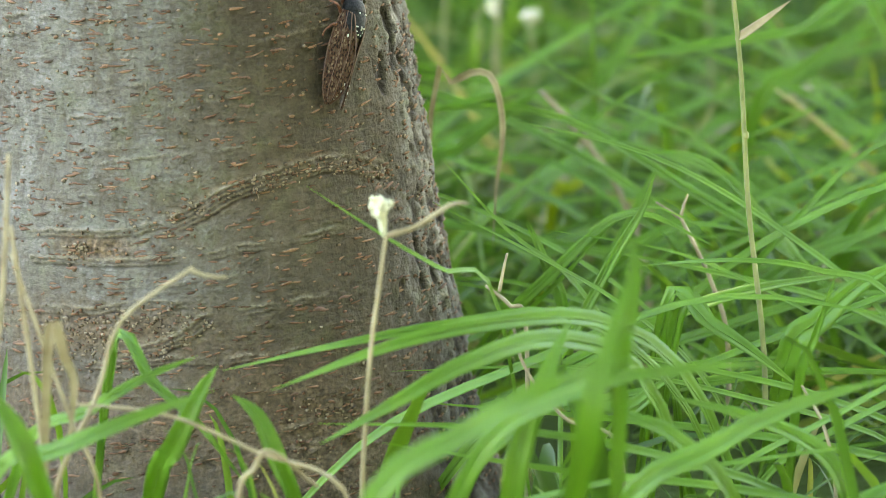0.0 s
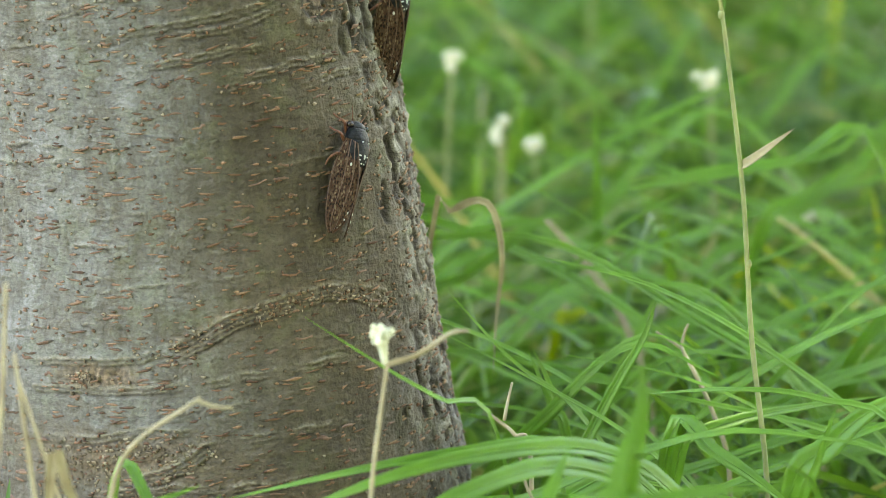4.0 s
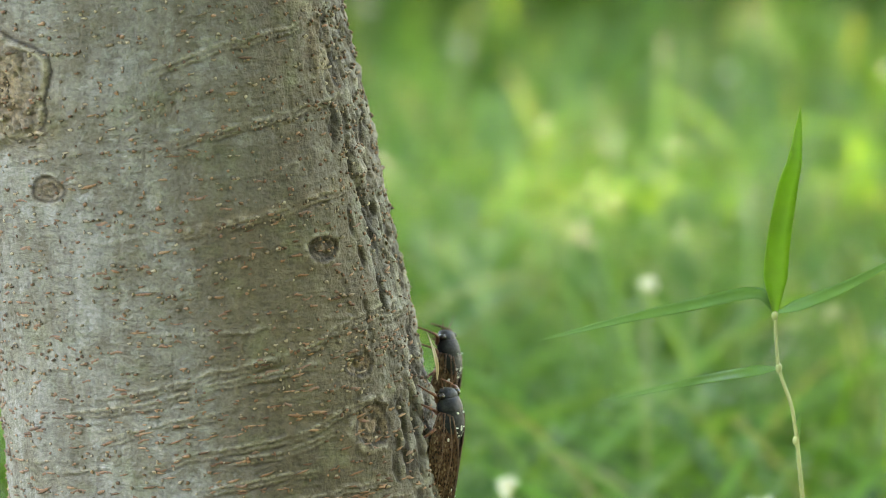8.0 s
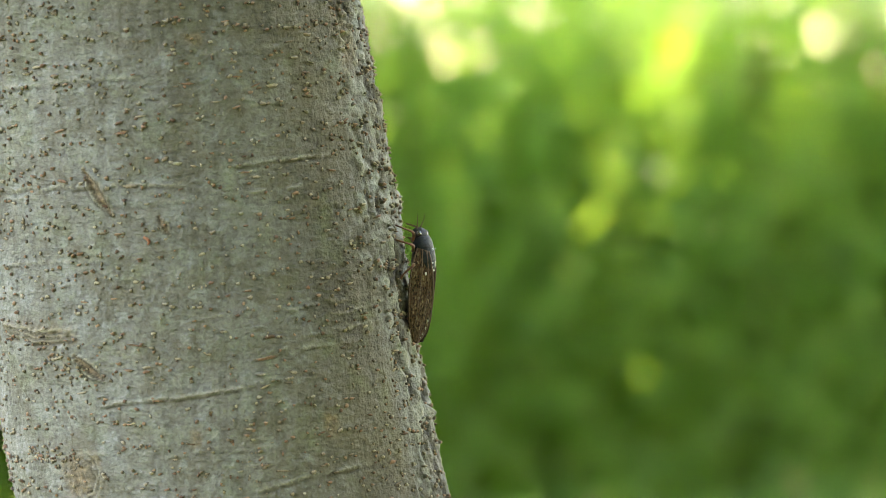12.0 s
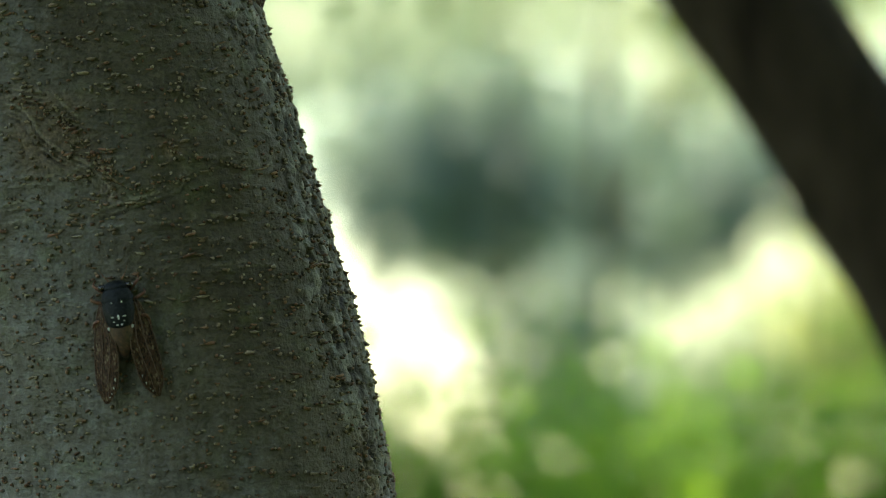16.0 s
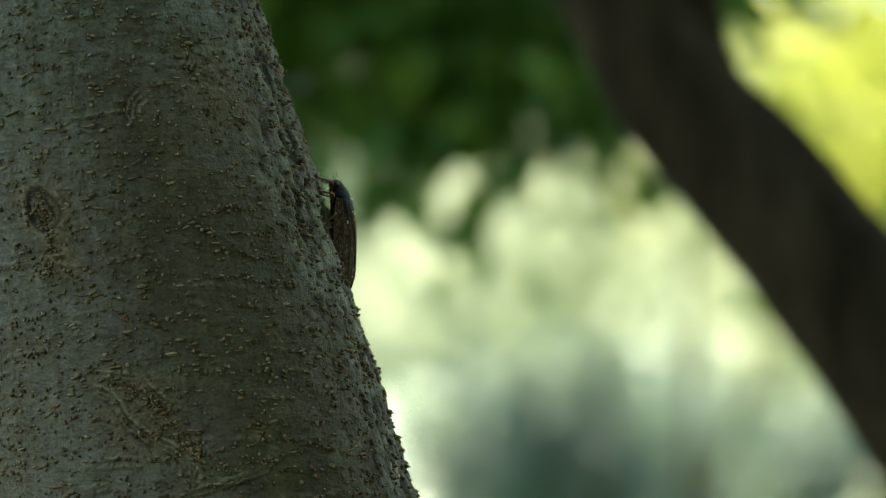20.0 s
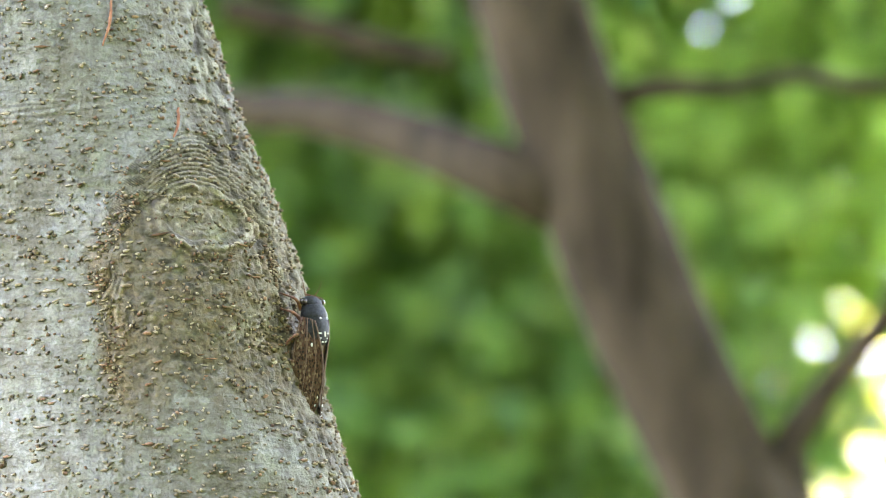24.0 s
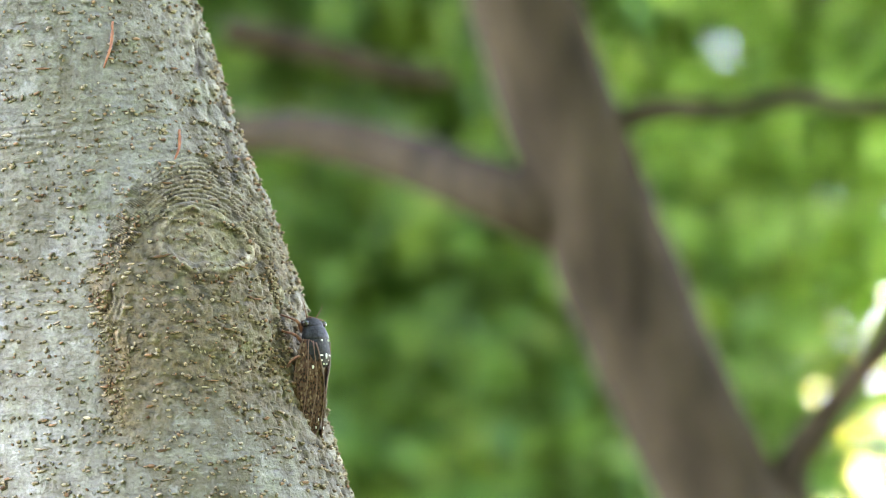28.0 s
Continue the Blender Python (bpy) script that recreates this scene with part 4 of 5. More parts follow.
def wing_mesh(side, splay):
    ns, nc = 21, 8
    g = np.array([[wing_place(side, splay, i / (ns - 1), j / (nc - 1)) for j in range(nc)] for i in range(ns)])
    low = g - np.array((0, 0.00035, 0))
    v = np.concatenate([g.reshape(-1, 3), low.reshape(-1, 3)])
    m = ns * nc
    f = []
    for i in range(ns - 1):
        for j in range(nc - 1):
            q = (i * nc + j, i * nc + j + 1, (i + 1) * nc + j + 1, (i + 1) * nc + j)
            f += [q, tuple(m + k for k in q[::-1])]
    rim = [i * nc for i in range(ns)] + [(ns - 1) * nc + j for j in range(1, nc)] + [i * nc + nc - 1 for i in range(ns - 2, -1, -1)] + [j for j in range(nc - 2, 0, -1)]
    f += [(rim[k], rim[(k + 1) % len(rim)], m + rim[(k + 1) % len(rim)], m + rim[k]) for k in range(len(rim))]
    return mesh_of("wing", v, f, WING)


def cicada(angle, z, out, up, label, splay=2.0, turn=0.0, reach=2.0, size=1.17):
    """A cicada clinging to the bark, head up. up: its axis across and upward."""
    place, nrm = on_trunk(angle, z, out)
    along = (on_trunk(angle, z + 0.02)[0] - on_trunk(angle, z - 0.02)[0]) / 0.04
    if abs(angle) < 60:
        zax = along + Vector((nrm.y, -nrm.x, 0)) * ((up - along.x) / nrm.y)
    else:
        zax = along + nrm * ((up - along.x) / nrm.x)
    zax.normalize()
    nrm = Matrix.Rotation(radians(turn), 3, zax) @ nrm
    yax = (nrm - zax * nrm.dot(zax)).normalized()
    xax = yax.cross(zax)
    m = Matrix((xax, yax, zax)).transposed().to_4x4()
    m.translation = place
    ob = tagged(new("cicada", loft("abdomen", [(-17, 1.0, 1.0, 4.5), (-14, 3.6, 3.0, 5), (-8, 5.6, 4.6, 5.6), (-2, 6.3, 5.4, 6), (4, 6.0, 5.0, 6), (10, 4.5, 4.0, 6)], BELLY)), label, "cicada", "cicadas on the grey trunk")
    ob.matrix_world = m @ Matrix.Scale(size, 4)
    part("thorax", loft("thorax", [(-3.5, 2.0, 1.2, 10), (-2, 5.4, 3.6, 8.6), (3, 7.3, 5.3, 7.6), (7, 7.5, 5.2, 7.2), (10, 7.0, 4.8, 7)], SHELL), ob, "blue-black thorax")
    part("collar", loft("collar", [(8.6, 6.6, 4.6, 7), (9.8, 7.6, 5.0, 6.95), (12.4, 7.2, 4.6, 6.6), (14.6, 6.2, 4.0, 6.2), (15.4, 5.2, 3.4, 6)], SHELL), ob)
    part("head", loft("head", [(14.6, 5.2, 3.4, 6), (15.8, 6.0, 3.6, 5.8), (17.4, 5.6, 3.3, 5.4), (18.6, 3.6, 2.6, 5), (19.2, 1.2, 1.2, 4.6)], SHELL), ob)
    for s in (-1, 1):
        part("eye", blob("eye", (s * 6.5, 6.2, 16.4), (1.9, 1.9, 1.7), EYE_DARK), ob, "dark glossy eye")
        w = part("wing", wing_mesh(s, splay), ob, "brown mottled net-veined wing")
        for c in (0.0, 0.3, 0.62, 0.97):
            part("vein", tube("vein", [wing_place(s, splay, k / 8, min(1, c + (0.1 * math.sin(k * 0.7) if 0 < c < 0.9 else 0))) + np.array((0, 0.0002, 0)) for k in range(9)], (0.00032, 0.00024, 0.00012), VEIN, 5, 18), w)
        for k in range(4):
            p = wing_place(s, splay, 0.70 + k * 0.07, 0.84 - 0.05 * k) * 1000
            part("wing_spot", blob("wing_spot", p + np.array((0, 0.35, 0)), (0.22 + 0.08 * math.sin(k * 2.1), 0.2, 0.5 + 0.25 * math.sin(k * 1.3 + 1)), WHITE, k), w, "pale spot")
        for z0, kx, kz, fz in ((13, 9.5, 17, 21), (8, 11.5, 11, 14), (2, 12, 1, -5)):
            part("leg", tube("leg", [(s * 0.0045, 0.003, z0 * 0.001), (s * kx * 0.001, 0.0048, kz * 0.001), (s * (kx + 1.2) * 0.001, 0.0012, (kz + fz) * 0.0005), (s * (kx + 0.4) * 0.001, -0.001 * reach * (0.4 if z0 < 5 else 1), fz * 0.001)], (0.0011, 0.0008, 0.0005, 0.0004), LEG, 6, 14), ob, "reddish jointed leg")
        part("antenna", tube("antenna", [(s * 0.003, 0.005, 0.019), (s * 0.0055, 0.006, 0.0225), (s * 0.007, 0.0065, 0.026)], (0.0003, 0.0002, 0.0001), LEG, 5, 8), ob)
    for x, y, z0, rx, rz in ((-2.4, 12.45, 8.6, 0.35, 0.5), (2.4, 12.45, 8.6, 0.35, 0.5), (0, 12.75, 1.6, 0.5, 1.3), (-2.4, 12.1, 1.9, 1.4, 0.5), (2.4, 12.1, 1.9, 1.4, 0.5), (-2.2, 11.8, -0.2, 0.8, 0.6), (2.2, 11.8, -0.2, 0.8, 0.6),
                             (-1.0, 11.9, -1.9, 0.6, 0.5), (1.0, 11.9, -1.9, 0.6, 0.5), (-5.6, 9.4, -3.2, 0.6, 0.9), (5.6, 9.4, -3.2, 0.6, 0.9)):
        part("white_marking", blob("white_marking", (x, y, z0), (rx, 0.5, rz), WHITE), ob, "powder-white marking")
    return ob


cicada(45.6, 0.2505, 0.002, 0.14, "dark cicada with folded brown wings clinging to bark", 0.0, 8, 2.0, 1.06)
cicada(77.3, 0.324, 0.003, 0.0, "dark cicada at the trunk's edge below another cicada", 0.0, -18, 4)
cicada(104, 0.347, 0.006, 0.02, "greyish cicada half hidden behind another on the trunk's edge", 0.0, -35, 6)
cicada(82.7, 0.676, 0.0030, -0.03, "cicada in profile on the trunk's edge", 0.0, -6, 4, 1.06)
cicada(-1.7, 0.876, 0.0015, -0.15, "cicada flat on the bark with spread wings", 7.0, 0, 2.0, 1.08)
cicada(90.0, 1.081, 0.0015, -0.14, "cicada in profile on the leaning trunk", 0.0, -4, 3, 1.06)
cicada(70.9, 1.254, 0.004, -0.03, "brown-winged cicada below the healed branch scar", 0.0, -14, 5)

# ---- the second tree, with leaning trunk and forks ----
dark_tree = tagged(new("tree", tube("trunk", [(0.500, 5.60, -0.052), (0.460, 5.50, 0.385), (0.395, 5.40, 0.699), (0.300, 5.40, 0.925), (0.185, 5.40, 1.125), (0.057, 5.40, 1.307), (-0.043, 5.40, 1.419), (-0.095, 5.40, 1.513), (-0.168, 5.40, 1.675), (-0.208, 5.40, 1.786), (-0.242, 5.40, 1.882), (-0.281, 5.40, 2.026), (-0.338, 5.40, 2.327)],
                   [0.078, 0.068, 0.070, 0.071, 0.070, 0.066, 0.058, 0.056, 0.057, 0.055, 0.053, 0.052, 0.042], DARKBARK, 16, 60, 0.02)), "leaning dark brown tree with forked limbs", "tree")
for p, r in [
    ([(-0.236, 5.40, 1.754), (-0.288, 5.40, 1.775), (-0.384, 5.50, 1.829), (-0.484, 5.60, 1.873), (-0.575, 5.70, 1.899), (-0.721, 5.80, 1.976)], [0.036, 0.030, 0.025, 0.022, 0.019, 0.013]),
    ([(0.005, 5.40, 1.390), (-0.020, 5.40, 1.460), (-0.022, 5.40, 1.515), (-0.003, 5.40, 1.545), (0.016, 5.40, 1.573), (0.048, 5.40, 1.611), (0.078, 5.35, 1.648), (0.159, 5.20, 1.800)], [0.030, 0.025, 0.018, 0.016, 0.014, 0.013, 0.012, 0.008]),
    ([(-0.190, 5.40, 1.839), (-0.138, 5.40, 1.852), (-0.075, 5.40, 1.851), (-0.013, 5.40, 1.863), (0.071, 5.40, 1.852), (0.222, 5.50, 1.913)], [0.014, 0.011, 0.009, 0.008, 0.008, 0.005]),
    ([(-0.362, 5.90, 1.985), (-0.436, 5.90, 1.999), (-0.505, 5.90, 2.020), (-0.592, 5.90, 2.040)], [0.010, 0.012, 0.014, 0.015])]:
    part("limb", tube("limb", p, r, DARKBARK, 10, 24, 0.02), dark_tree)


# crown above the view; the two highest masses are added to shade the limbs
part("crown", crown_mesh("crown", [(0.2, 5.4, 2.6, 0.8, 0.7, 0.35), (0.9, 5.2, 2.7, 0.6, 0.7, 0.35), (-0.8, 5.8, 2.75, 0.6, 0.6, 0.35), (0.4, 6.9, 4.5, 1.7, 0.9, 0.35), (1.3, 6.4, 4.6, 1.2, 0.9, 0.35)], 5000, 0.09, LEAF, 13), dark_tree)

# a leafy tree further back, its boughs hanging low
BOUGHS = []
leafy = tagged(new("tree", tube("trunk", [(-1.75, 9.9, -0.1), (-1.7, 9.8, 1.5), (-1.3, 9.7, 2.8), (-0.6, 9.6, 3.7)], (0.12, 0.1, 0.08, 0.04), DARKBARK, 12, 20, 0.03)), "leafy green tree with low hanging boughs", "tree")
for p in ([(-1.6, 9.8, 1.9), (-1.1, 9.6, 2.3), (-0.5, 9.5, 2.3)], [(-1.2, 9.7, 2.85), (-0.4, 9.7, 3.0), (0.4, 9.8, 3.0)]):
    part("limb", tube("limb", p, (0.05, 0.03, 0.012), DARKBARK, 8), leafy)
for k, (bl, n) in enumerate([([(-0.62, 9.5, 2.25, 0.36, 0.6, 0.30)], 4500), ([(-0.34, 9.4, 2.12, 0.30, 0.6, 0.26)], 3500), ([(-1.0, 9.5, 2.5, 0.4, 0.6, 0.5)], 5500), ([(-0.15, 9.6, 2.62, 0.5, 0.7, 0.32)], 5500),
                             ([(0.38, 9.8, 2.92, 0.45, 0.6, 0.28)], 4500), ([(-0.5, 9.9, 2.34, 0.50, 0.35, 0.30)], 6500), ([(-0.68, 9.8, 2.82, 0.42, 0.4, 0.2)], 4500), ([(0.3, 9.5, 3.55, 1.2, 1.0, 0.45)], 9000), ([(-0.7, 9.5, 3.2, 0.9, 0.9, 0.5)], 13000)]):
    # three boughs take the lighter leaf, their sunlight painted in
    BOUGHS.append(part("bough", crown_mesh("bough", bl, int(n * 0.6), 0.085, LITLEAF if k in (3, 4, 7) else LEAF, 110 + k), leafy, "dense green leafy bough"))
# added above the view: crowns set along the sun's way to shade meadow and shrubs
back = tagged(new("tree", tube("trunk", [(3.4, 13.0, -0.1), (3.2, 13.0, 3.0), (2.0, 13.0, 5.0)], (0.16, 0.12, 0.06), DARKBARK, 12, 16, 0.03)), "unseen tall tree added to shade the meadow", "tree")
part("crown", crown_mesh("crown", [(1.8, 13.6, 5.7, 2.0, 3.6, 0.5), (-0.8, 13.6, 5.8, 2.2, 3.6, 0.5), (2.6, 9.3, 5.8, 1.0, 0.9, 0.5)], 12500, 0.19, LEAF, 15), back)
part("crown", crown_mesh("crown", [(0.9, 7.9, 5.7, 2.4, 0.85, 0.4), (0.9, 10.6, 5.7, 2.6, 0.8, 0.4)], 22000, 0.17, LEAF, 16), back, "dense crown added to shade the meadow")
part("crown", crown_mesh("crown", [(0.9, 9.25, 5.7, 2.6, 0.75, 0.2)], 420, 0.34, LEAF, 17, 0.6, 6), back, "sparse crown added to let sun flecks through")

# ---- grass ----
def grass_field(seed, count, xr, yr, length, width, lean=0.5, segs=6, along=1.0, least=0.1):
    rng = np.random.default_rng(seed)
    y = rng.uniform(*yr, count)
    x = rng.uniform(*xr, count)
    tuft = rng.normal(size=(count, 2)) * 0.02
    x, y = np.round(x / 0.07) * 0.07 + tuft[:, 0] * 1.6, np.round(y / 0.07) * 0.07 + tuft[:, 1] * 1.6
    ok = np.hypot(x + 0.12, y - TRUNK_Y) > 0.19
    x, y = x[ok], y[ok]
    n = len(x)
    L = rng.uniform(*length, n) * np.clip((y - 1.2) / 1.8, 0.25, 1) * np.interp(y, (3.1, 3.2, 4.6), (1.0, 0.5, 1.0))
    th = rng.uniform(0, 2 * np.pi, n)
    ln = rng.uniform(least, lean * 1.6, n)
    d = np.stack([np.cos(th) * ln * along + 0.15, np.sin(th) * ln / along, np.ones(n)], -1)
    d /= np.linalg.norm(d, axis=1)[:, None]
    root = np.stack([x, y, np.full(n, -0.03)], -1)
    mid = root + d * L[:, None] * 0.55
    bend = np.stack([np.cos(th), np.sin(th), -rng.uniform(0.2, 1.2, n)], -1)
    tip = mid + (d * 0.5 + bend * rng.uniform(0.05, 0.40, n)[:, None]) * L[:, None] * 0.5
    wide = rng.uniform(*width, n)
    free = ~((root[:, 1] > 3.0) & (tip[:, 1] < 3.35) & (np.minimum(tip[:, 0], mid[:, 0]) < 0.10))
    v, q = ribbon_arrays(root[free], mid[free], tip[free], wide[free], segs, rng=rng)
    return quads_mesh("grass", v, q, GRASS)


tagged(new("grass", grass_field(31, 19000, (-1.2, 1.4), (3.15, 6.8), (0.22, 0.52), (0.002, 0.0072), 1.8, 7, 1.6, 0.55)), "dense long green meadow grass", "grass", kind="stuff")
tagged(new("grass", grass_field(22, 900, (-0.6, 0.7), (2.2, 3.05), (0.08, 0.2), (0.003, 0.006))), "green grass in front of the trunk", "grass", kind="stuff")
tagged(new("grass", grass_field(23, 9000, (-2.2, 2.6), (6.4, 12), (0.15, 0.36), (0.006, 0.015), 1.2)), "tall meadow grass further back", "grass", kind="stuff")
tagged(new("grass", grass_field(24, 16000, (-8, 9), (-6, 25), (0.12, 0.35), (0.008, 0.02), segs=4)), "scattered meadow grass", "grass", kind="stuff")


# ---- grasses and stalks by the trunk ----
def strip(points, width, material, facing=(0.1, -0.8, 0.6), fold=0.22, n=18, shape="blade"):
    """One folded leaf blade along a soft curve, about its own foot."""
    p = smooth_line(points, n)
    p = p - p[0]
    t = np.gradient(p, axis=0)
    t /= np.linalg.norm(t, axis=1)[:, None] + 1e-9
    u = np.linspace(0, 1, n)
    face = np.array(facing, float)[None] + 0.25 * np.stack([np.sin(u * 3), 0 * u, np.cos(u * 2.2)], -1)
    side = np.cross(t, face)
    side /= np.linalg.norm(side, axis=1)[:, None] + 1e-9
    up = np.cross(side, t)
    prof = np.minimum(1, 0.3 + 2.2 * u) * np.clip(1 - u ** 3.2, 0.02, 1) if shape == "blade" else np.minimum(1, 0.12 + 5 * u) * np.clip(1 - u ** 3, 0.03, 1)
    w = (0.5 * width * prof)[:, None]
    th = 0.0003
    cols = [p - side * w + up * w * fold * 2, p - side * w * 0.5 + up * w * fold * 0.8, p, p + side * w * 0.5 + up * w * fold * 0.8, p + side * w + up * w * fold * 2]
    top = np.stack(cols, 1)
    low = top[:, ::-1] - up[:, None] * th
    g = np.concatenate([top, low], 1)
    v = g.reshape(-1, 3)
    f = [(i * 10 + j, i * 10 + (j + 1) % 10, (i + 1) * 10 + (j + 1) % 10, (i + 1) * 10 + j) for i in range(n - 1) for j in range(10)]
    return mesh_of("blade", v, f, material)


def grass_blade(points, width, material=None, label="long green grass blade bending over the meadow", facing=(0.1, -0.8, 0.6), name="grass_plant", category="grass", rise=True):
    """A blade that starts at the ground under its first place."""
    p0 = points[0]
    pts = ([(p0[0] + 0.9 * (p0[0] - points[1][0]), p0[1] + 0.03, -0.03)] if rise else []) + list(points)
    ob = tagged(new(name, strip(pts, width, material or BLADE, facing)), label, category, "loose grass blades" if category == "grass" else "")
    ob.location = pts[0]
    if width > 0.006:
        c = smooth_line(pts, 18) - np.array(pts[0]) + np.array((0, -0.0002, 0.0003))
        part("midrib", tube("midrib", c[1:-1:2], (0.0006, 0.0005, 0.0002), material or BLADE, 5, 14), ob)
    return ob


SWAYING = []


def blade(width, *points):
    SWAYING.append(grass_blade(list(points), width))


blade(0.0065, (0.118, 2.92, 0.083), (0.063, 2.88, 0.132), (0.004, 2.85, 0.135), (-0.051, 2.84, 0.127), (-0.108, 2.85, 0.112))
blade(0.0105, (0.126, 2.90, 0.090), (0.077, 2.86, 0.134), (0.021, 2.82, 0.142), (-0.028, 2.80, 0.135), (-0.083, 2.80, 0.114))
blade(0.0115, (0.102, 2.86, 0.100), (0.056, 2.82, 0.134), (0.012, 2.78, 0.132), (-0.025, 2.76, 0.116), (-0.059, 2.76, 0.097))
blade(0.0150, (0.048, 2.45, 0.119), (0.058, 2.42, 0.176), (0.065, 2.42, 0.210), (0.082, 2.45, 0.257))
blade(0.0115, (-0.035, 2.45, 0.137), (0.009, 2.45, 0.176), (0.042, 2.45, 0.196), (0.079, 2.48, 0.203))
blade(0.0100, (0.028, 3.02, 0.047), (0.087, 3.02, 0.086), (0.153, 3.05, 0.107), (0.233, 3.10, 0.109))
blade(0.0145, (0.177, 3.00, 0.082), (0.194, 3.00, 0.103), (0.214, 3.00, 0.122), (0.243, 3.00, 0.139))
blade(0.0100, (0.115, 3.00, 0.111), (0.135, 2.98, 0.107), (0.158, 2.97, 0.094), (0.184, 2.97, 0.074))
blade(0.0085, (0.009, 2.62, 0.114), (0.055, 2.60, 0.158), (0.105, 2.60, 0.170), (0.167, 2.62, 0.169))
blade(0.0065, (-0.161, 2.84, 0.126), (-0.141, 2.82, 0.112), (-0.119, 2.82, 0.092), (-0.096, 2.84, 0.056))
blade(0.0125, (-0.072, 2.80, 0.049), (-0.080, 2.78, 0.082), (-0.089, 2.78, 0.105), (-0.101, 2.78, 0.116))
blade(0.0120, (-0.141, 2.80, 0.061), (-0.129, 2.78, 0.091), (-0.117, 2.78, 0.116), (-0.108, 2.78, 0.130))
blade(0.0150, (-0.183, 2.66, 0.077), (-0.189, 2.64, 0.114), (-0.197, 2.64, 0.136), (-0.207, 2.64, 0.151))
blade(0.0070, (-0.203, 2.80, 0.083), (-0.172, 2.78, 0.107), (-0.144, 2.78, 0.124), (-0.118, 2.79, 0.133))
blade(0.0100, (-0.214, 2.72, 0.086), (-0.180, 2.70, 0.108), (-0.143, 2.70, 0.124), (-0.107, 2.72, 0.133))
blade(0.0035, (0.196, 3.40, 0.095), (0.130, 3.40, 0.087), (0.097, 3.40, 0.088), (0.066, 3.40, 0.085))
blade(0.0110, (0.062, 3.25, 0.038), (0.086, 3.22, 0.076), (0.102, 3.22, 0.108), (0.118, 3.24, 0.139))
blade(0.0050, (0.068, 3.10, 0.059), (0.060, 3.10, 0.096), (0.053, 3.10, 0.118), (0.045, 3.10, 0.136))
blade(0.0090, (0.155, 3.60, 0.080), (0.196, 3.60, 0.105), (0.231, 3.60, 0.133), (0.282, 3.60, 0.158))
blade(0.0055, (0.256, 3.40, 0.190), (0.200, 3.38, 0.188), (0.152, 3.38, 0.180), (0.102, 3.40, 0.170))
blade(0.0075, (-0.008, 3.60, 0.069), (0.023, 3.60, 0.094), (0.051, 3.60, 0.110), (0.070, 3.60, 0.119))
blade(0.0038, (0.093, 3.50, 0.037), (0.092, 3.50, 0.085), (0.090, 3.50, 0.147), (0.087, 3.50, 0.209))
blade(0.0040, (0.234, 2.95, 0.117), (0.188, 2.95, 0.141), (0.145, 2.95, 0.146), (0.100, 2.97, 0.139))
blade(0.0130, (0.031, 2.70, 0.080), (0.038, 2.70, 0.118), (0.048, 2.70, 0.145), (0.060, 2.72, 0.168))
blade(0.0100, (0.139, 2.75, 0.068), (0.111, 2.74, 0.103), (0.090, 2.74, 0.114), (0.063, 2.75, 0.123))
blade(0.0055, (0.088, 2.95, 0.058), (0.099, 2.95, 0.073), (0.111, 2.95, 0.082), (0.128, 2.95, 0.094))
blade(0.0110, (0.196, 2.80, 0.055), (0.182, 2.80, 0.083), (0.149, 2.80, 0.100), (0.108, 2.80, 0.111))
blade(0.0120, (0.084, 2.70, 0.080), (0.123, 2.70, 0.108), (0.162, 2.70, 0.129), (0.214, 2.70, 0.145))
blade(0.0110, (0.292, 3.90, -0.004), (0.270, 3.90, 0.003), (0.232, 3.90, -0.008), (0.206, 3.90, -0.020))
blade(0.0055, (0.050, 3.30, 0.069), (0.101, 3.30, 0.079), (0.165, 3.30, 0.108), (0.222, 3.30, 0.112))
blade(0.0028, (0.027, 2.90, 0.134), (-0.001, 2.87, 0.158), (-0.026, 2.86, 0.175), (-0.067, 2.86, 0.202))
blade(0.0070, (0.052, 3.05, 0.055), (0.07, 3.05, 0.089), (0.09, 3.05, 0.128), (0.104, 3.05, 0.152), (0.111, 3.05, 0.173))
blade(0.0100, (0.079, 2.6, 0.169), (0.082, 2.6, 0.192), (0.085, 2.6, 0.215), (0.084, 2.6, 0.232))
blade(0.0095, (0.121, 3.0, 0.108), (0.139, 3.0, 0.1), (0.153, 3.0, 0.091), (0.171, 3.0, 0.079))
blade(0.0075, (0.118, 3.0, 0.078), (0.107, 3.0, 0.064), (0.098, 3.0, 0.055), (0.09, 3.0, 0.045))
blade(0.0085, (0.282, 3.6, 0.164), (0.255, 3.6, 0.15), (0.22, 3.6, 0.122), (0.189, 3.6, 0.098), (0.158, 3.6, 0.076))
blade(0.0055, (0.254, 3.4, 0.19), (0.218, 3.4, 0.187), (0.175, 3.4, 0.183), (0.136, 3.4, 0.177), (0.1, 3.4, 0.17))
blade(0.0045, (0.065, 3.1, 0.088), (0.057, 3.1, 0.102), (0.051, 3.1, 0.118), (0.044, 3.1, 0.135))
blade(0.0045, (0.225, 3.5, 0.075), (0.205, 3.5, 0.071), (0.141, 3.5, 0.068), (0.066, 3.5, 0.066))
blade(0.0065, (-0.014, 3.3, 0.115), (0.011, 3.3, 0.137), (0.037, 3.3, 0.157), (0.056, 3.3, 0.17))
blade(0.0055, (-0.014, 3.3, 0.144), (0.005, 3.3, 0.16), (0.037, 3.3, 0.168), (0.065, 3.3, 0.173))
blade(0.0070, (0.112, 3.9, -0.004), (0.13, 3.9, 0.026), (0.153, 3.9, 0.053), (0.167, 3.9, 0.064))
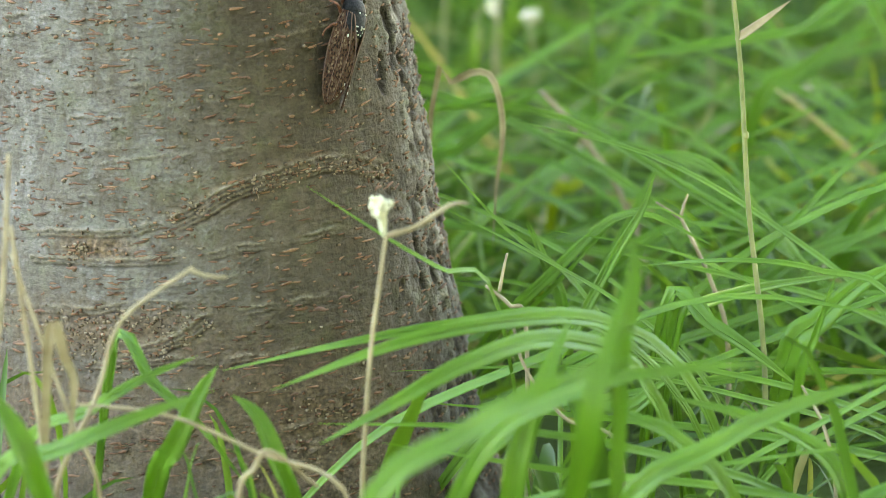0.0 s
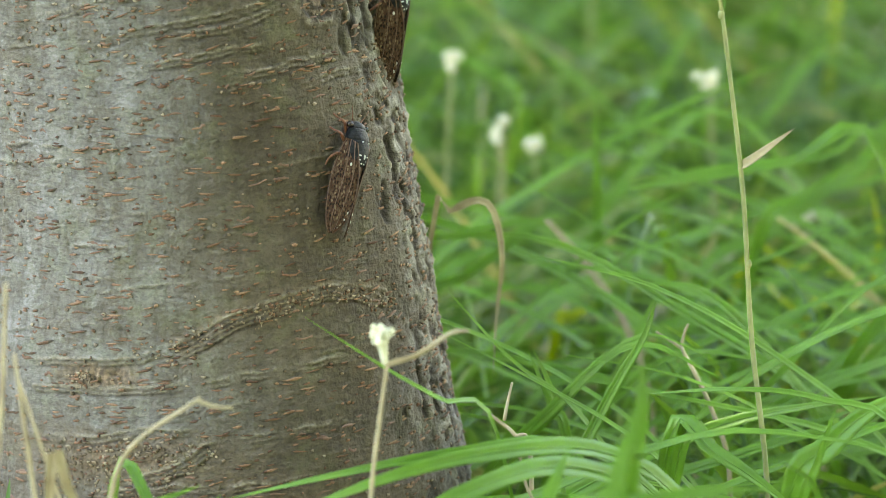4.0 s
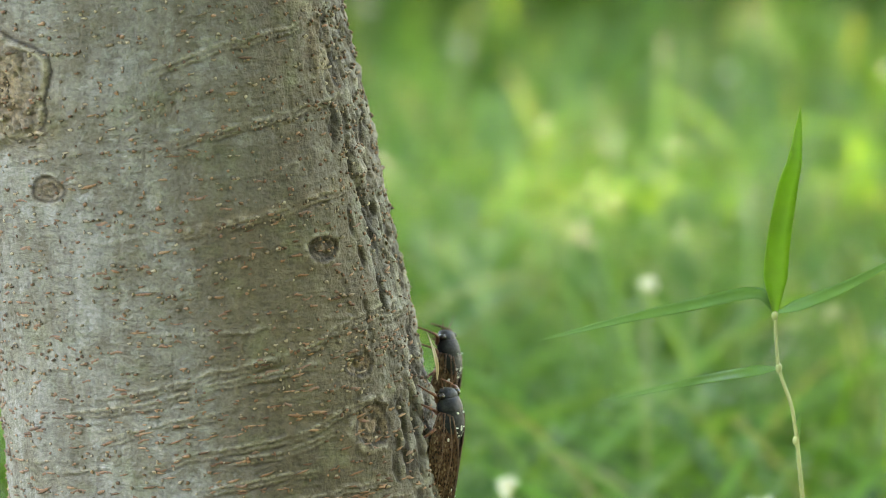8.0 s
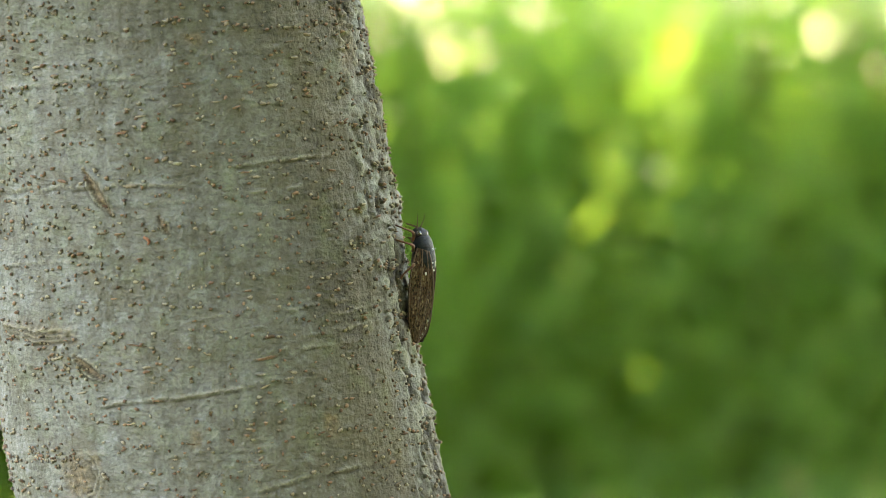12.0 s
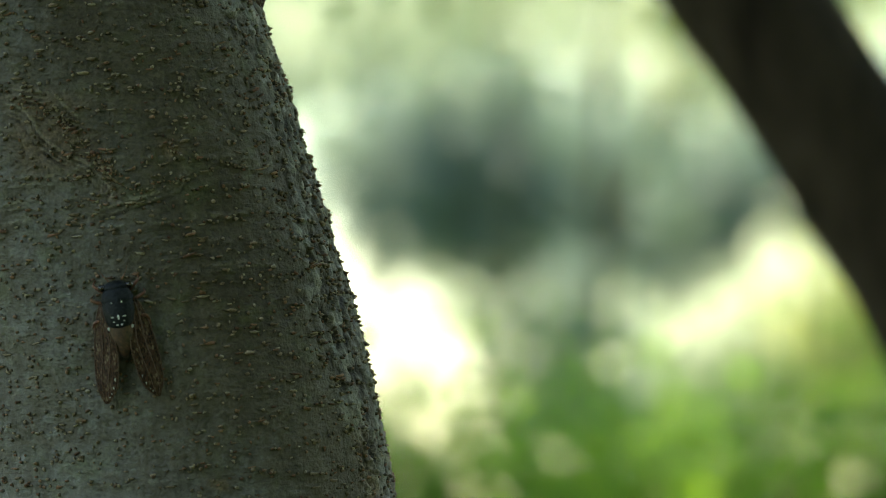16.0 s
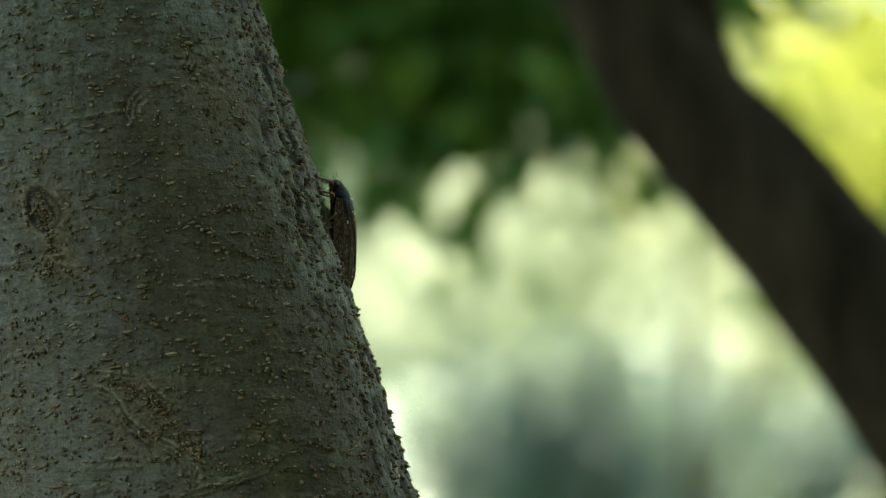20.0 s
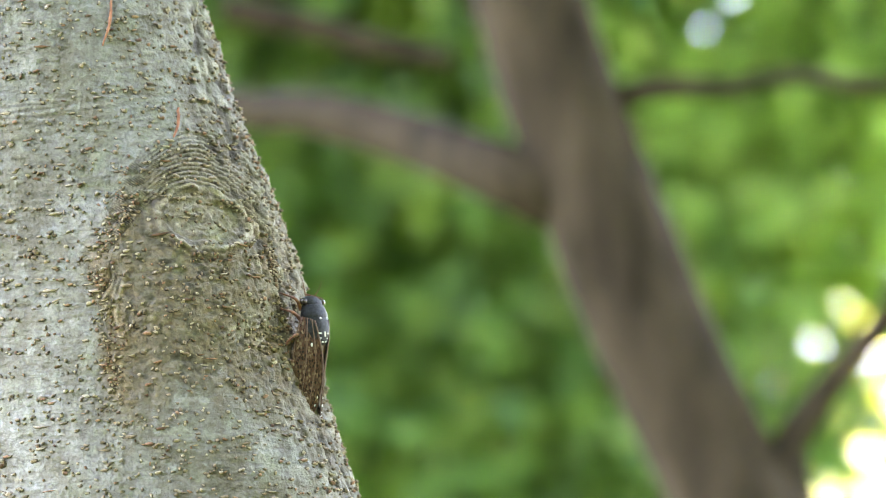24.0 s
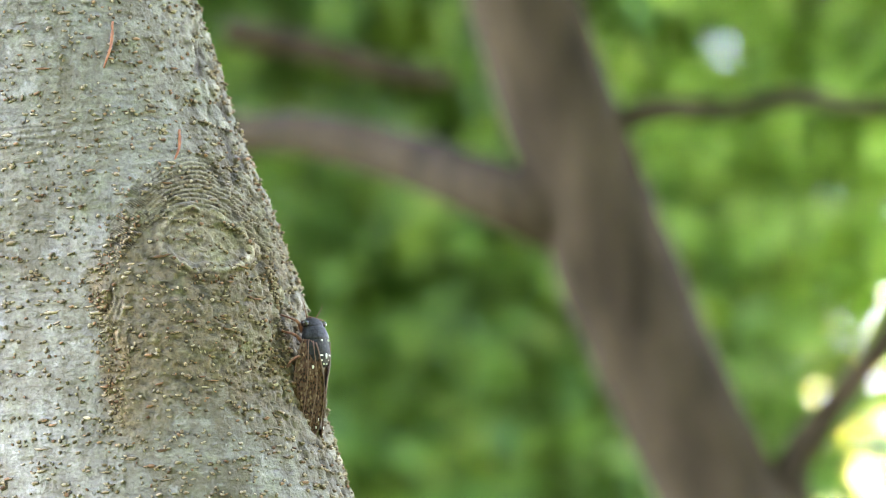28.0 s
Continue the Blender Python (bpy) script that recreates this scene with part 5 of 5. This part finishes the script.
blade(0.0060, (0.177, 2.9, 0.091), (0.185, 2.9, 0.117), (0.196, 2.9, 0.151))
blade(0.0070, (0.01, 2.8, 0.063), (0.032, 2.8, 0.092), (0.059, 2.8, 0.111), (0.075, 2.8, 0.122))
blade(0.0110, (0.126, 4.1, 0.077), (0.142, 4.1, 0.109), (0.161, 4.1, 0.145), (0.183, 4.1, 0.171))
blade(0.0055, (0.245, 3.3, 0.209), (0.194, 3.3, 0.202), (0.146, 3.3, 0.196), (0.099, 3.3, 0.188))
blade(0.0085, (0.18, 3.4, 0.136), (0.206, 3.4, 0.162), (0.232, 3.4, 0.181), (0.258, 3.4, 0.194))
blade(0.0080, (0.327, 4.2, 0.085), (0.295, 4.2, 0.105), (0.258, 4.2, 0.13), (0.217, 4.2, 0.175))
blade(0.0042, (0.092, 3.5, 0.069), (0.09, 3.5, 0.117), (0.089, 3.5, 0.165), (0.088, 3.5, 0.209))
blade(0.0070, (0.054, 4.0, 0.118), (0.027, 4.0, 0.145), (0.004, 4.0, 0.156), (-0.019, 4.0, 0.17))
blade(0.0070, (0.177, 4.0, 0.071), (0.208, 4.0, 0.102), (0.25, 4.0, 0.156), (0.272, 4.0, 0.191))
rng = np.random.default_rng(71)
for k in range(95):
    y = rng.uniform(2.72, 3.7) if k % 3 else rng.uniform(3.15, 4.6)
    x = rng.uniform(0.03, 0.26) * y / 3
    way = 1 if rng.uniform() < 0.55 else -1
    reach = way * rng.uniform(0.07, 0.21)
    top = rng.uniform(0.06, 0.15) if y < 3.1 else rng.uniform(0.07, 0.19)
    SWAYING.append(grass_blade([(x - reach * 0.4, y + 0.02, top * 0.4), (x, y, top * 0.72), (x + reach * 0.45, y - 0.01, top * rng.uniform(0.86, 1.0)), (x + reach * 0.95, y - 0.02, top * rng.uniform(0.85, 1.2))],
                               rng.uniform(0.0025, 0.0085), None, "green grass blade crossing others in the meadow"))
# blades that hold the sun flecks of the meadow in their colour
for p, w in [
    ([(0.215, 3.50, 0.075), (0.239, 3.50, 0.079), (0.266, 3.60, 0.071), (0.284, 3.60, 0.076)], 0.0150), ([(0.246, 3.50, 0.061), (0.257, 3.50, 0.073), (0.273, 3.50, 0.082), (0.289, 3.50, 0.085)], 0.0170),
    ([(0.066, 3.50, 0.065), (0.076, 3.50, 0.073), (0.085, 3.50, 0.079), (0.093, 3.50, 0.082)], 0.0130), ([(0.264, 3.60, 0.080), (0.267, 3.60, 0.101), (0.265, 3.60, 0.119), (0.262, 3.60, 0.136)], 0.0080),
    ([(0.183, 3.60, 0.092), (0.207, 3.60, 0.087), (0.231, 3.60, 0.082), (0.249, 3.60, 0.079)], 0.0100), ([(0.190, 3.60, 0.071), (0.198, 3.50, 0.085), (0.208, 3.50, 0.077), (0.213, 3.50, 0.072)], 0.0100),
    ([(0.290, 4.30, 0.189), (0.307, 4.30, 0.195), (0.323, 4.30, 0.203), (0.340, 4.30, 0.213)], 0.0200)]:
    SWAYING.append(grass_blade(p, w * 0.6, SUNBLADE, "grass blade painted yellow-green as if sunlit"))

straw = []
straw.append(([(-0.039, 2.80, 0.063), (-0.035, 2.78, 0.133), (-0.031, 2.78, 0.166), (-0.027, 2.78, 0.195)], 0.0012, [([(-0.027, 2.78, 0.194), (-0.012, 2.78, 0.199), (0.003, 2.78, 0.209), (0.012, 2.78, 0.210)], 0.0014)]))
straw.append(([(-0.185, 2.75, 0.070), (-0.164, 2.75, 0.123), (-0.152, 2.75, 0.159), (-0.118, 2.75, 0.185)], 0.0013, [([(-0.120, 2.75, 0.184), (-0.112, 2.75, 0.181), (-0.102, 2.75, 0.180)], 0.0012)]))
straw.append(([(-0.044, 2.74, 0.073), (-0.089, 2.74, 0.098), (-0.132, 2.74, 0.116), (-0.175, 2.74, 0.121)], 0.0011, []))
straw.append(([(-0.212, 2.72, 0.114), (-0.207, 2.72, 0.168), (-0.204, 2.72, 0.206), (-0.202, 2.72, 0.245)], 0.0013, []))
straw.append(([(-0.187, 2.74, 0.070), (-0.192, 2.74, 0.120), (-0.198, 2.74, 0.169), (-0.203, 2.74, 0.207)], 0.0012, []))
straw.append(([(-0.162, 2.74, 0.073), (-0.176, 2.74, 0.114), (-0.191, 2.74, 0.158), (-0.203, 2.74, 0.194)], 0.0010, []))
straw.append(([(-0.096, 2.70, 0.080), (-0.088, 2.70, 0.100), (-0.080, 2.70, 0.108), (-0.059, 2.72, 0.086)], 0.0014, []))
straw.append(([(0.152, 3.10, 0.065), (0.143, 3.10, 0.102), (0.126, 3.10, 0.138)], 0.0014, [([(0.126, 3.10, 0.137), (0.119, 3.10, 0.142), (0.113, 3.10, 0.146)], 0.001), ([(0.126, 3.10, 0.137), (0.128, 3.10, 0.145), (0.130, 3.10, 0.150)], 0.001)]))
straw.append(([(0.043, 3.00, 0.097), (0.034, 3.00, 0.112), (0.022, 3.00, 0.122)], 0.0012, [([(0.029, 3.00, 0.119), (0.031, 3.00, 0.130), (0.033, 3.00, 0.139)], 0.001)]))
straw.append(([(0.114, 3.40, 0.061), (0.104, 3.40, 0.090), (0.084, 3.40, 0.122), (0.057, 3.40, 0.152)], 0.0011, []))
straw.append(([(0.176, 4.00, -0.005), (0.149, 4.00, 0.019), (0.126, 4.00, 0.033), (0.114, 4.00, 0.062)], 0.0014, []))
straw.append(([(0.197, 2.90, 0.035), (0.191, 2.90, 0.070), (0.179, 2.90, 0.093)], 0.0010, []))
straw.append(([(0.089, 2.90, 0.059), (0.061, 2.90, 0.076), (0.041, 2.90, 0.102), (0.034, 2.90, 0.128)], 0.0010, []))
straw.append(([(0.118, 3.35, 0.05), (0.102, 3.35, 0.098), (0.083, 3.35, 0.128), (0.055, 3.35, 0.161)], 0.0014, []))
for k, (p, r, twigs) in enumerate(straw):
    foot = np.array((p[0][0], p[0][1] + 0.02, -0.03))
    pts = [tuple(np.array(q) - foot) for q in [tuple(foot)] + p]
    ob = tagged(new("dry_stalk", tube("dry_stalk", pts, [r * 1.1, r, r * 0.9, r * 0.7], STRAW, 7, 26, 0.06, k)), "thin dry straw-coloured grass stalk", "stalk", "dry stalks in the grass")
    ob.location = foot
    for q, r2 in twigs:
        part("twig", tube("twig", [tuple(np.array(a) - foot) for a in q], (r2, r2 * 0.6), STRAW, 6, 10, 0.05, k), ob)
    if k == 0:
        tagged(ob, "dry pale stalk with a cream seed head")
        c = np.array((-0.030, 2.78, 0.209)) - foot
        rng = np.random.default_rng(4)
        for j in range(16):
            d = rng.normal(size=3)
            d = d / np.linalg.norm(d) * rng.uniform(0.2, 1.0) * np.array((6.5, 6.0, 7.5))
            part("floret", blob("floret", c * 1000 + d, rng.uniform(1.4, 3.0, 3), BLOSSOM, j), ob, "cream floret")
        part("calyx", tube("calyx", [tuple(np.array((-0.028, 2.78, 0.194)) - foot), tuple(c)], (0.0014, 0.0034), BLOSSOM, 8, 6), ob)
    SWAYING.append(ob)

# hanging dry leaves
for p, w in (([(-0.006, 3.17, 0.188), (0.005, 3.17, 0.197), (0.017, 3.17, 0.203), (0.026, 3.17, 0.200), (0.031, 3.17, 0.184), (0.032, 3.17, 0.165), (0.029, 3.17, 0.141), (0.027, 3.17, 0.106)], 0.0050), ([(-0.185, 2.72, 0.154), (-0.177, 2.72, 0.146), (-0.173, 2.72, 0.133), (-0.177, 2.72, 0.095)], 0.0060), ([(0.033, 3.90, -0.058), (0.036, 3.90, 0.045), (0.035, 3.90, 0.084), (0.038, 3.90, 0.122)], 0.0075)):
    SWAYING.append(grass_blade(p, w, STRAW, "withered tan grass leaf hanging limp"))

# pale seed heads standing in the meadow
for k, (x, y, z) in enumerate(((0.106, 4.3, 0.252), (0.168, 3.75, 0.177), (0.033, 3.75, 0.142), (0.225, 3.65, 0.105), (-0.148, 6.6, 0.286), (0.004, 3.8, 0.18), (-0.046, 6.9, 0.215), (0.265, 7.0, 0.180), (0.057, 3.8, 0.126), (0.42, 6.2, 0.21), (0.33, 5.0, 0.12))):
    head = tagged(new("seed_head", tube("stem", [(0, 0, -0.03 - z), (0.004 * math.sin(k), 0, -z * 0.5), (0, 0, 0)], (0.0016, 0.0013, 0.001), STEM, 6, 10)), "small cream seed head on a thin stem in the meadow", "seed head", "seed heads in the meadow")
    head.location = (x, y, z)
    g = np.random.default_rng(300 + k)
    for j in range(7):
        part("floret", blob("floret", g.normal(size=3) * 2.6 + np.array((0, 0, 3)), g.uniform(2.2, 3.8, 3), BLOSSOM, j), head, "cream floret")

# the slender green stalk with side leaves
foot = np.array(((0.169, 3.02, 0.077)[0], 3.02, -0.03))
pts = [tuple(foot), (0.167, 3.02, 0.077), (0.158, 3.02, 0.158), (0.153, 3.02, 0.233), (0.145, 3.02, 0.300), (0.139, 3.02, 0.341), (0.131, 3.02, 0.364), (0.128, 3.02, 0.391)]
stalk = tagged(new("grass_stalk", tube("grass_stalk", [tuple(np.array(q) - foot) for q in pts], (0.0016, 0.0015, 0.0014, 0.0013, 0.0012, 0.001, 0.0009, 0.0008), STEM, 8, 40)), "tall slender grass stalk with narrow side leaves", "grass")
stalk.location = foot
for p, w, fc in (([(0.128, 3.02, 0.391), (0.127, 3.02, 0.420), (0.131, 3.02, 0.455), (0.135, 3.02, 0.472), (0.138, 3.03, 0.497)], 0.0135, (0.2, -1, 0.1)),
                 ([(0.128, 3.02, 0.392), (0.118, 3.02, 0.402), (0.085, 3.01, 0.396), (0.050, 3.00, 0.389), (0.003, 3.00, 0.376)], 0.0072, (0, -0.9, 0.4)),
                 ([(0.128, 3.02, 0.392), (0.149, 3.02, 0.400), (0.172, 3.03, 0.410), (0.199, 3.04, 0.425)], 0.0068, (0, -0.9, 0.4)),
                 ([(0.131, 3.02, 0.364), (0.114, 3.02, 0.361), (0.085, 3.00, 0.358), (0.037, 3.00, 0.346)], 0.0060, (0, -0.9, 0.4)),
                 ([(0.142, 3.02, 0.328), (0.142, 3.02, 0.337), (0.143, 3.02, 0.343)], 0.0030, (0, -1, 0.2))):
    me = strip(p, w, TIPLEAF if w > 0.01 else STALKLEAF, fc, 0.18, 18, "leaf")
    part("leaf", me, stalk, "narrow green leaf", pose(*(np.array(p[0]) - foot)))
for q in ((0.128, 3.02, 0.391), (0.131, 3.02, 0.364), (0.141, 3.02, 0.327), (0.156, 3.02, 0.197)):
    part("node", blob("node", (np.array(q) - foot) * 1000, (1.8, 1.8, 2.6), STEM), stalk)
part("dry_bract", strip([(0.150, 3.02, 0.247), (0.159, 3.02, 0.253), (0.179, 3.02, 0.268)], 0.005, STRAW, (0, -0.8, 0.5), 0.2, 12, "leaf"), stalk, "withered tan bract", pose(*(np.array((0.150, 3.02, 0.247)) - foot)))

# bark sliver by the edge cicada
fl = strip([(-0.033, 3.06, 0.353), (-0.034, 3.05, 0.366), (-0.038, 3.06, 0.378)], 0.0028, STRAW, (0.5, -0.8, 0.1), 0.3, 10, "leaf")
part("bark_flake", fl, tree, "pale sliver of bark", pose(*(-0.033, 3.06, 0.353)))

# ---- shrubs and far trees ----
def shrub(x, y, h, w, seed, material, label, size=0.07, count=6500):
    rng = np.random.default_rng(seed)
    ob = tagged(new("shrub", crown_mesh("shrub", [(0, 0, h * 0.45, w, w * 0.8, h * 0.5), (w * 0.5, 0.1, h * 0.4, w * 0.6, w * 0.6, h * 0.42), (-w * 0.5, -0.1, h * 0.4, w * 0.6, w * 0.6, h * 0.45)], count, size, material, seed)), label, "shrub", "shrubs behind the meadow")
    for k in range(5):
        a = rng.uniform(0, 6.28)
        part("stem", tube("stem", [(0, 0, -0.05), (math.cos(a) * w * 0.3, math.sin(a) * w * 0.3, h * 0.4), (math.cos(a) * w * 0.6, math.sin(a) * w * 0.5, h * 0.75)], (0.02, 0.012, 0.005), DARKBARK, 6, 8), ob)
    ob.location = (x, y, 0)
    return ob


for k in range(13):
    shrub(-2.0 + k * 0.32, 9.9 + 0.3 * math.sin(k * 2.3), 1.145 + 0.025 * math.sin(k * 1.7), 0.40, 40 + k, SHRUBLEAF, "low leafy green shrub at the meadow's edge", 0.045, 6300)
for k in range(7):
    shrub(-3.0 + k * 1.0, 14.5 + 0.4 * math.sin(k * 1.9), 0.95 + 0.05 * math.sin(k * 2.7), 0.62, 140 + k, SHRUBLEAF, "low leafy green shrub at the meadow's edge")


def far_tree(x, y, blobs, seed, material, label, size=0.13, count=1600, thick=0.06):
    """A tree or tall bush; its round leaf masses stand as (across, height, half width, half height)."""
    top = max(b[1] for b in blobs)
    ob = tagged(new("tree", tube("trunk", [(0, 0, -0.3), (0.05, 0, top * 0.5), (0, 0.05, top)], (thick, thick * 0.7, thick * 0.3), DARKBARK, 8, 10)), label, "tree", "far trees")
    for b in blobs:
        part("limb", tube("limb", [(0, 0, b[1] * 0.55), (b[0] * 0.6, 0, b[1] * 0.85), (b[0], 0, b[1])], (thick * 0.5, thick * 0.35, thick * 0.15), DARKBARK, 6, 8), ob)
    part("crown", crown_mesh("crown", [(b[0], 0, b[1], b[2], b[2], b[3]) for b in blobs], count, size, material, seed), ob)
    ob.location = (x, y, 0)
    return ob


far_tree(-0.75, 30, [(-0.35, 2.5, 0.5, 0.36), (0.1, 2.6, 0.55, 0.40), (0.45, 2.35, 0.45, 0.26), (-0.1, 2.85, 0.35, 0.22)], 60, BLUELEAF, "far tree painted hazy blue-green", 0.10, 6500, 0.03)
far_tree(0.45, 31, [(-0.68, 2.5, 0.4, 0.34), (0.35, 2.2, 0.4, 0.25), (-0.35, 2.45, 0.5, 0.33), (0.2, 2.5, 0.5, 0.36), (0.6, 2.65, 0.5, 0.42), (0.0, 2.15, 0.4, 0.22)], 61, BLUELEAF, "far tree painted hazy blue-green", 0.10, 6000, 0.03)
far_tree(1.5, 33, [(0, 2.6, 0.6, 0.5), (0.4, 1.9, 0.5, 0.5)], 68, BLUELEAF, "far tree painted hazy blue-green", 0.11, 6000, 0.03)
far_tree(-0.28, 27, [(0.0, 1.55, 0.22, 0.42), (0.25, 1.3, 0.2, 0.25)], 67, BLUELEAF, "far bush painted hazy blue-green", 0.08, 2600, 0.02)
far_tree(0.42, 24, [(-0.2, 1.45, 0.22, 0.16), (0.25, 1.62, 0.3, 0.2), (0.55, 1.35, 0.3, 0.2), (0.05, 1.25, 0.25, 0.16)], 63, HAZELEAF, "pale green far bush, light painted into its leaves", 0.07, 4200, 0.02)
far_tree(0.9, 23, [(0.0, 1.5, 0.3, 0.25), (0.15, 2.0, 0.3, 0.3)], 69, FARLEAF, "pale green far bush, light painted into its leaves", 0.07, 2800, 0.02)
far_tree(-0.2, 26, [(0.6, 3.3, 0.5, 0.4), (1.1, 3.7, 0.7, 0.6), (0.2, 3.85, 0.6, 0.35)], 62, FARLEAF, "pale green far tree, light painted into its leaves", 0.09, 8000, 0.03)
far_tree(-0.6, 27, [(-0.5, 3.2, 0.5, 0.32), (0.25, 3.35, 0.55, 0.3), (-0.1, 3.8, 0.6, 0.3)], 58, HAZELEAF, "pale green far tree, light painted into its leaves", 0.09, 3200, 0.02)
far_tree(0.55, 22, [(-0.2, 3.95, 0.5, 0.45), (0.3, 4.25, 0.5, 0.5), (0.1, 3.4, 0.45, 0.3)], 57, GOLDLEAF, "yellow-green far tree, sunlight painted into its leaves", 0.09, 2600, 0.02)
far_tree(2.2, 22, [(-0.3, 2.9, 0.7, 0.7), (-0.9, 3.5, 0.6, 0.4), (0.8, 1.6, 0.8, 0.6)], 65, FARLEAF, "pale green far tree, light painted into its leaves", 0.09, 8000, 0.04)
far_tree(-4.5, 26, [(0, 3.4, 1.8, 1.4), (1.2, 2.4, 1.2, 0.9)], 66, LEAF, "broad green leafy tree added out of view", 0.2, 2600, 0.12)
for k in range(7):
    far_tree(-6.0 + k * 2.1, 42 + 2.0 * math.sin(k * 2.1), [(0, 5.6 + 0.8 * math.sin(k * 1.7), 1.7, 1.9), (0.8, 3.4, 1.6, 1.5), (-0.9, 2.6, 1.5, 1.3)] if k not in (1, 2) else [(0, 5.6, 1.7, 1.9), (-0.2, 4.5, 1.5, 1.0)], 160 + k, HAZELEAF, "pale distant wood tree with haze painted into its leaves", 0.17, 8000, 0.08)
# unseen trees added all round; they also cut the sky light
for k, (x, y) in enumerate([(-7.0, -16), (6.0, -9), (10.0, 3), (-11.0, 9), (1.5, -13), (8.5, 14), (9.0, -4)]):
    far_tree(x, y, [(0, 5, 3.0, 2.2), (1.5, 3.6, 2.2, 1.4), (-1.6, 4.0, 2.2, 1.6)], 70 + k, LEAF, "broad green leafy tree added out of view", 0.35, 6000, 0.2)

# added out of view: its crown blocks sky light on the trunk's front
shade_tree = tagged(new("tree", tube("trunk", [(2.1, -3.0, -0.1), (2.0, -2.9, 2.0), (1.8, -2.7, 4.5)], (0.2, 0.15, 0.1), DARKBARK, 14, 20, 0.03)), "unseen tree added to dim the trunk's front light", "tree")
part("crown", crown_mesh("crown", [(0.9, -1.2, 5.4, 1.6, 1.6, 0.8), (2.6, -2.2, 5.0, 1.7, 2.0, 1.2), (2.7, 0.8, 5.0, 1.5, 1.6, 1.0), (0.8, -4.2, 5.6, 2.4, 1.8, 0.8), (-0.5, -1.2, 4.6, 1.7, 1.5, 0.7), (0.6, 0.6, 5.0, 1.5, 1.2, 0.6)], 38000, 0.18, LEAF, 77), shade_tree)
# unseen bushes right and behind, added so light comes from the left
for k, (x, y) in enumerate([(4.2, 0.2), (4.6, -2.6), (3.9, 2.4), (2.6, -5.6), (0.3, -6.2), (-1.8, -6.6)]):
    far_tree(x, y, [(0, 1.6, 1.2, 1.2), (0.4, 3.0, 1.1, 1.0)], 90 + k, LEAF, "unseen green bush added to block sky light", 0.16, 4200, 0.06)


def motions():
    """The stalk, the blades and the straws sway a little on their feet."""
    rest = stalk.matrix_basis.copy()
    walk(stalk, [(t, rest @ pose(0, 0, 0, 0, a, 0)) for t, a in ((0, 0.0), (1, 0.5), (2, -0.3), (3.5, -0.1), (4.5, 0.0), (5, 0.0), (5.5, -0.4), (6, 1.2), (6.5, -0.15), (7, 0.0), (7.5, -0.7), (8, 1.6), (8.5, -0.5), (9, -0.6), (12, 0.3), (20, -0.1), (28, 0))])
    for k, ob in enumerate(BOUGHS):
        walk(ob, [(t, pose(0.018 * math.sin(t * 1.3 + k * 2.1), 0, 0.012 * math.sin(t * 1.7 + k * 1.3))) for t in range(29)])
    for k, ob in enumerate(SWAYING):
        rest = ob.matrix_basis.copy()
        rows = [(t, rest @ pose(0, 0, 0, 0.18 * math.sin(t * 1.1 + k), 0.3 * math.sin(t * 0.9 + k * 1.7) - 0.3 * math.sin(k * 1.7), 0)) for t in (0, 1, 2, 3, 4, 5, 6, 7, 8, 10, 28)]
        walk(ob, rows)


motions()
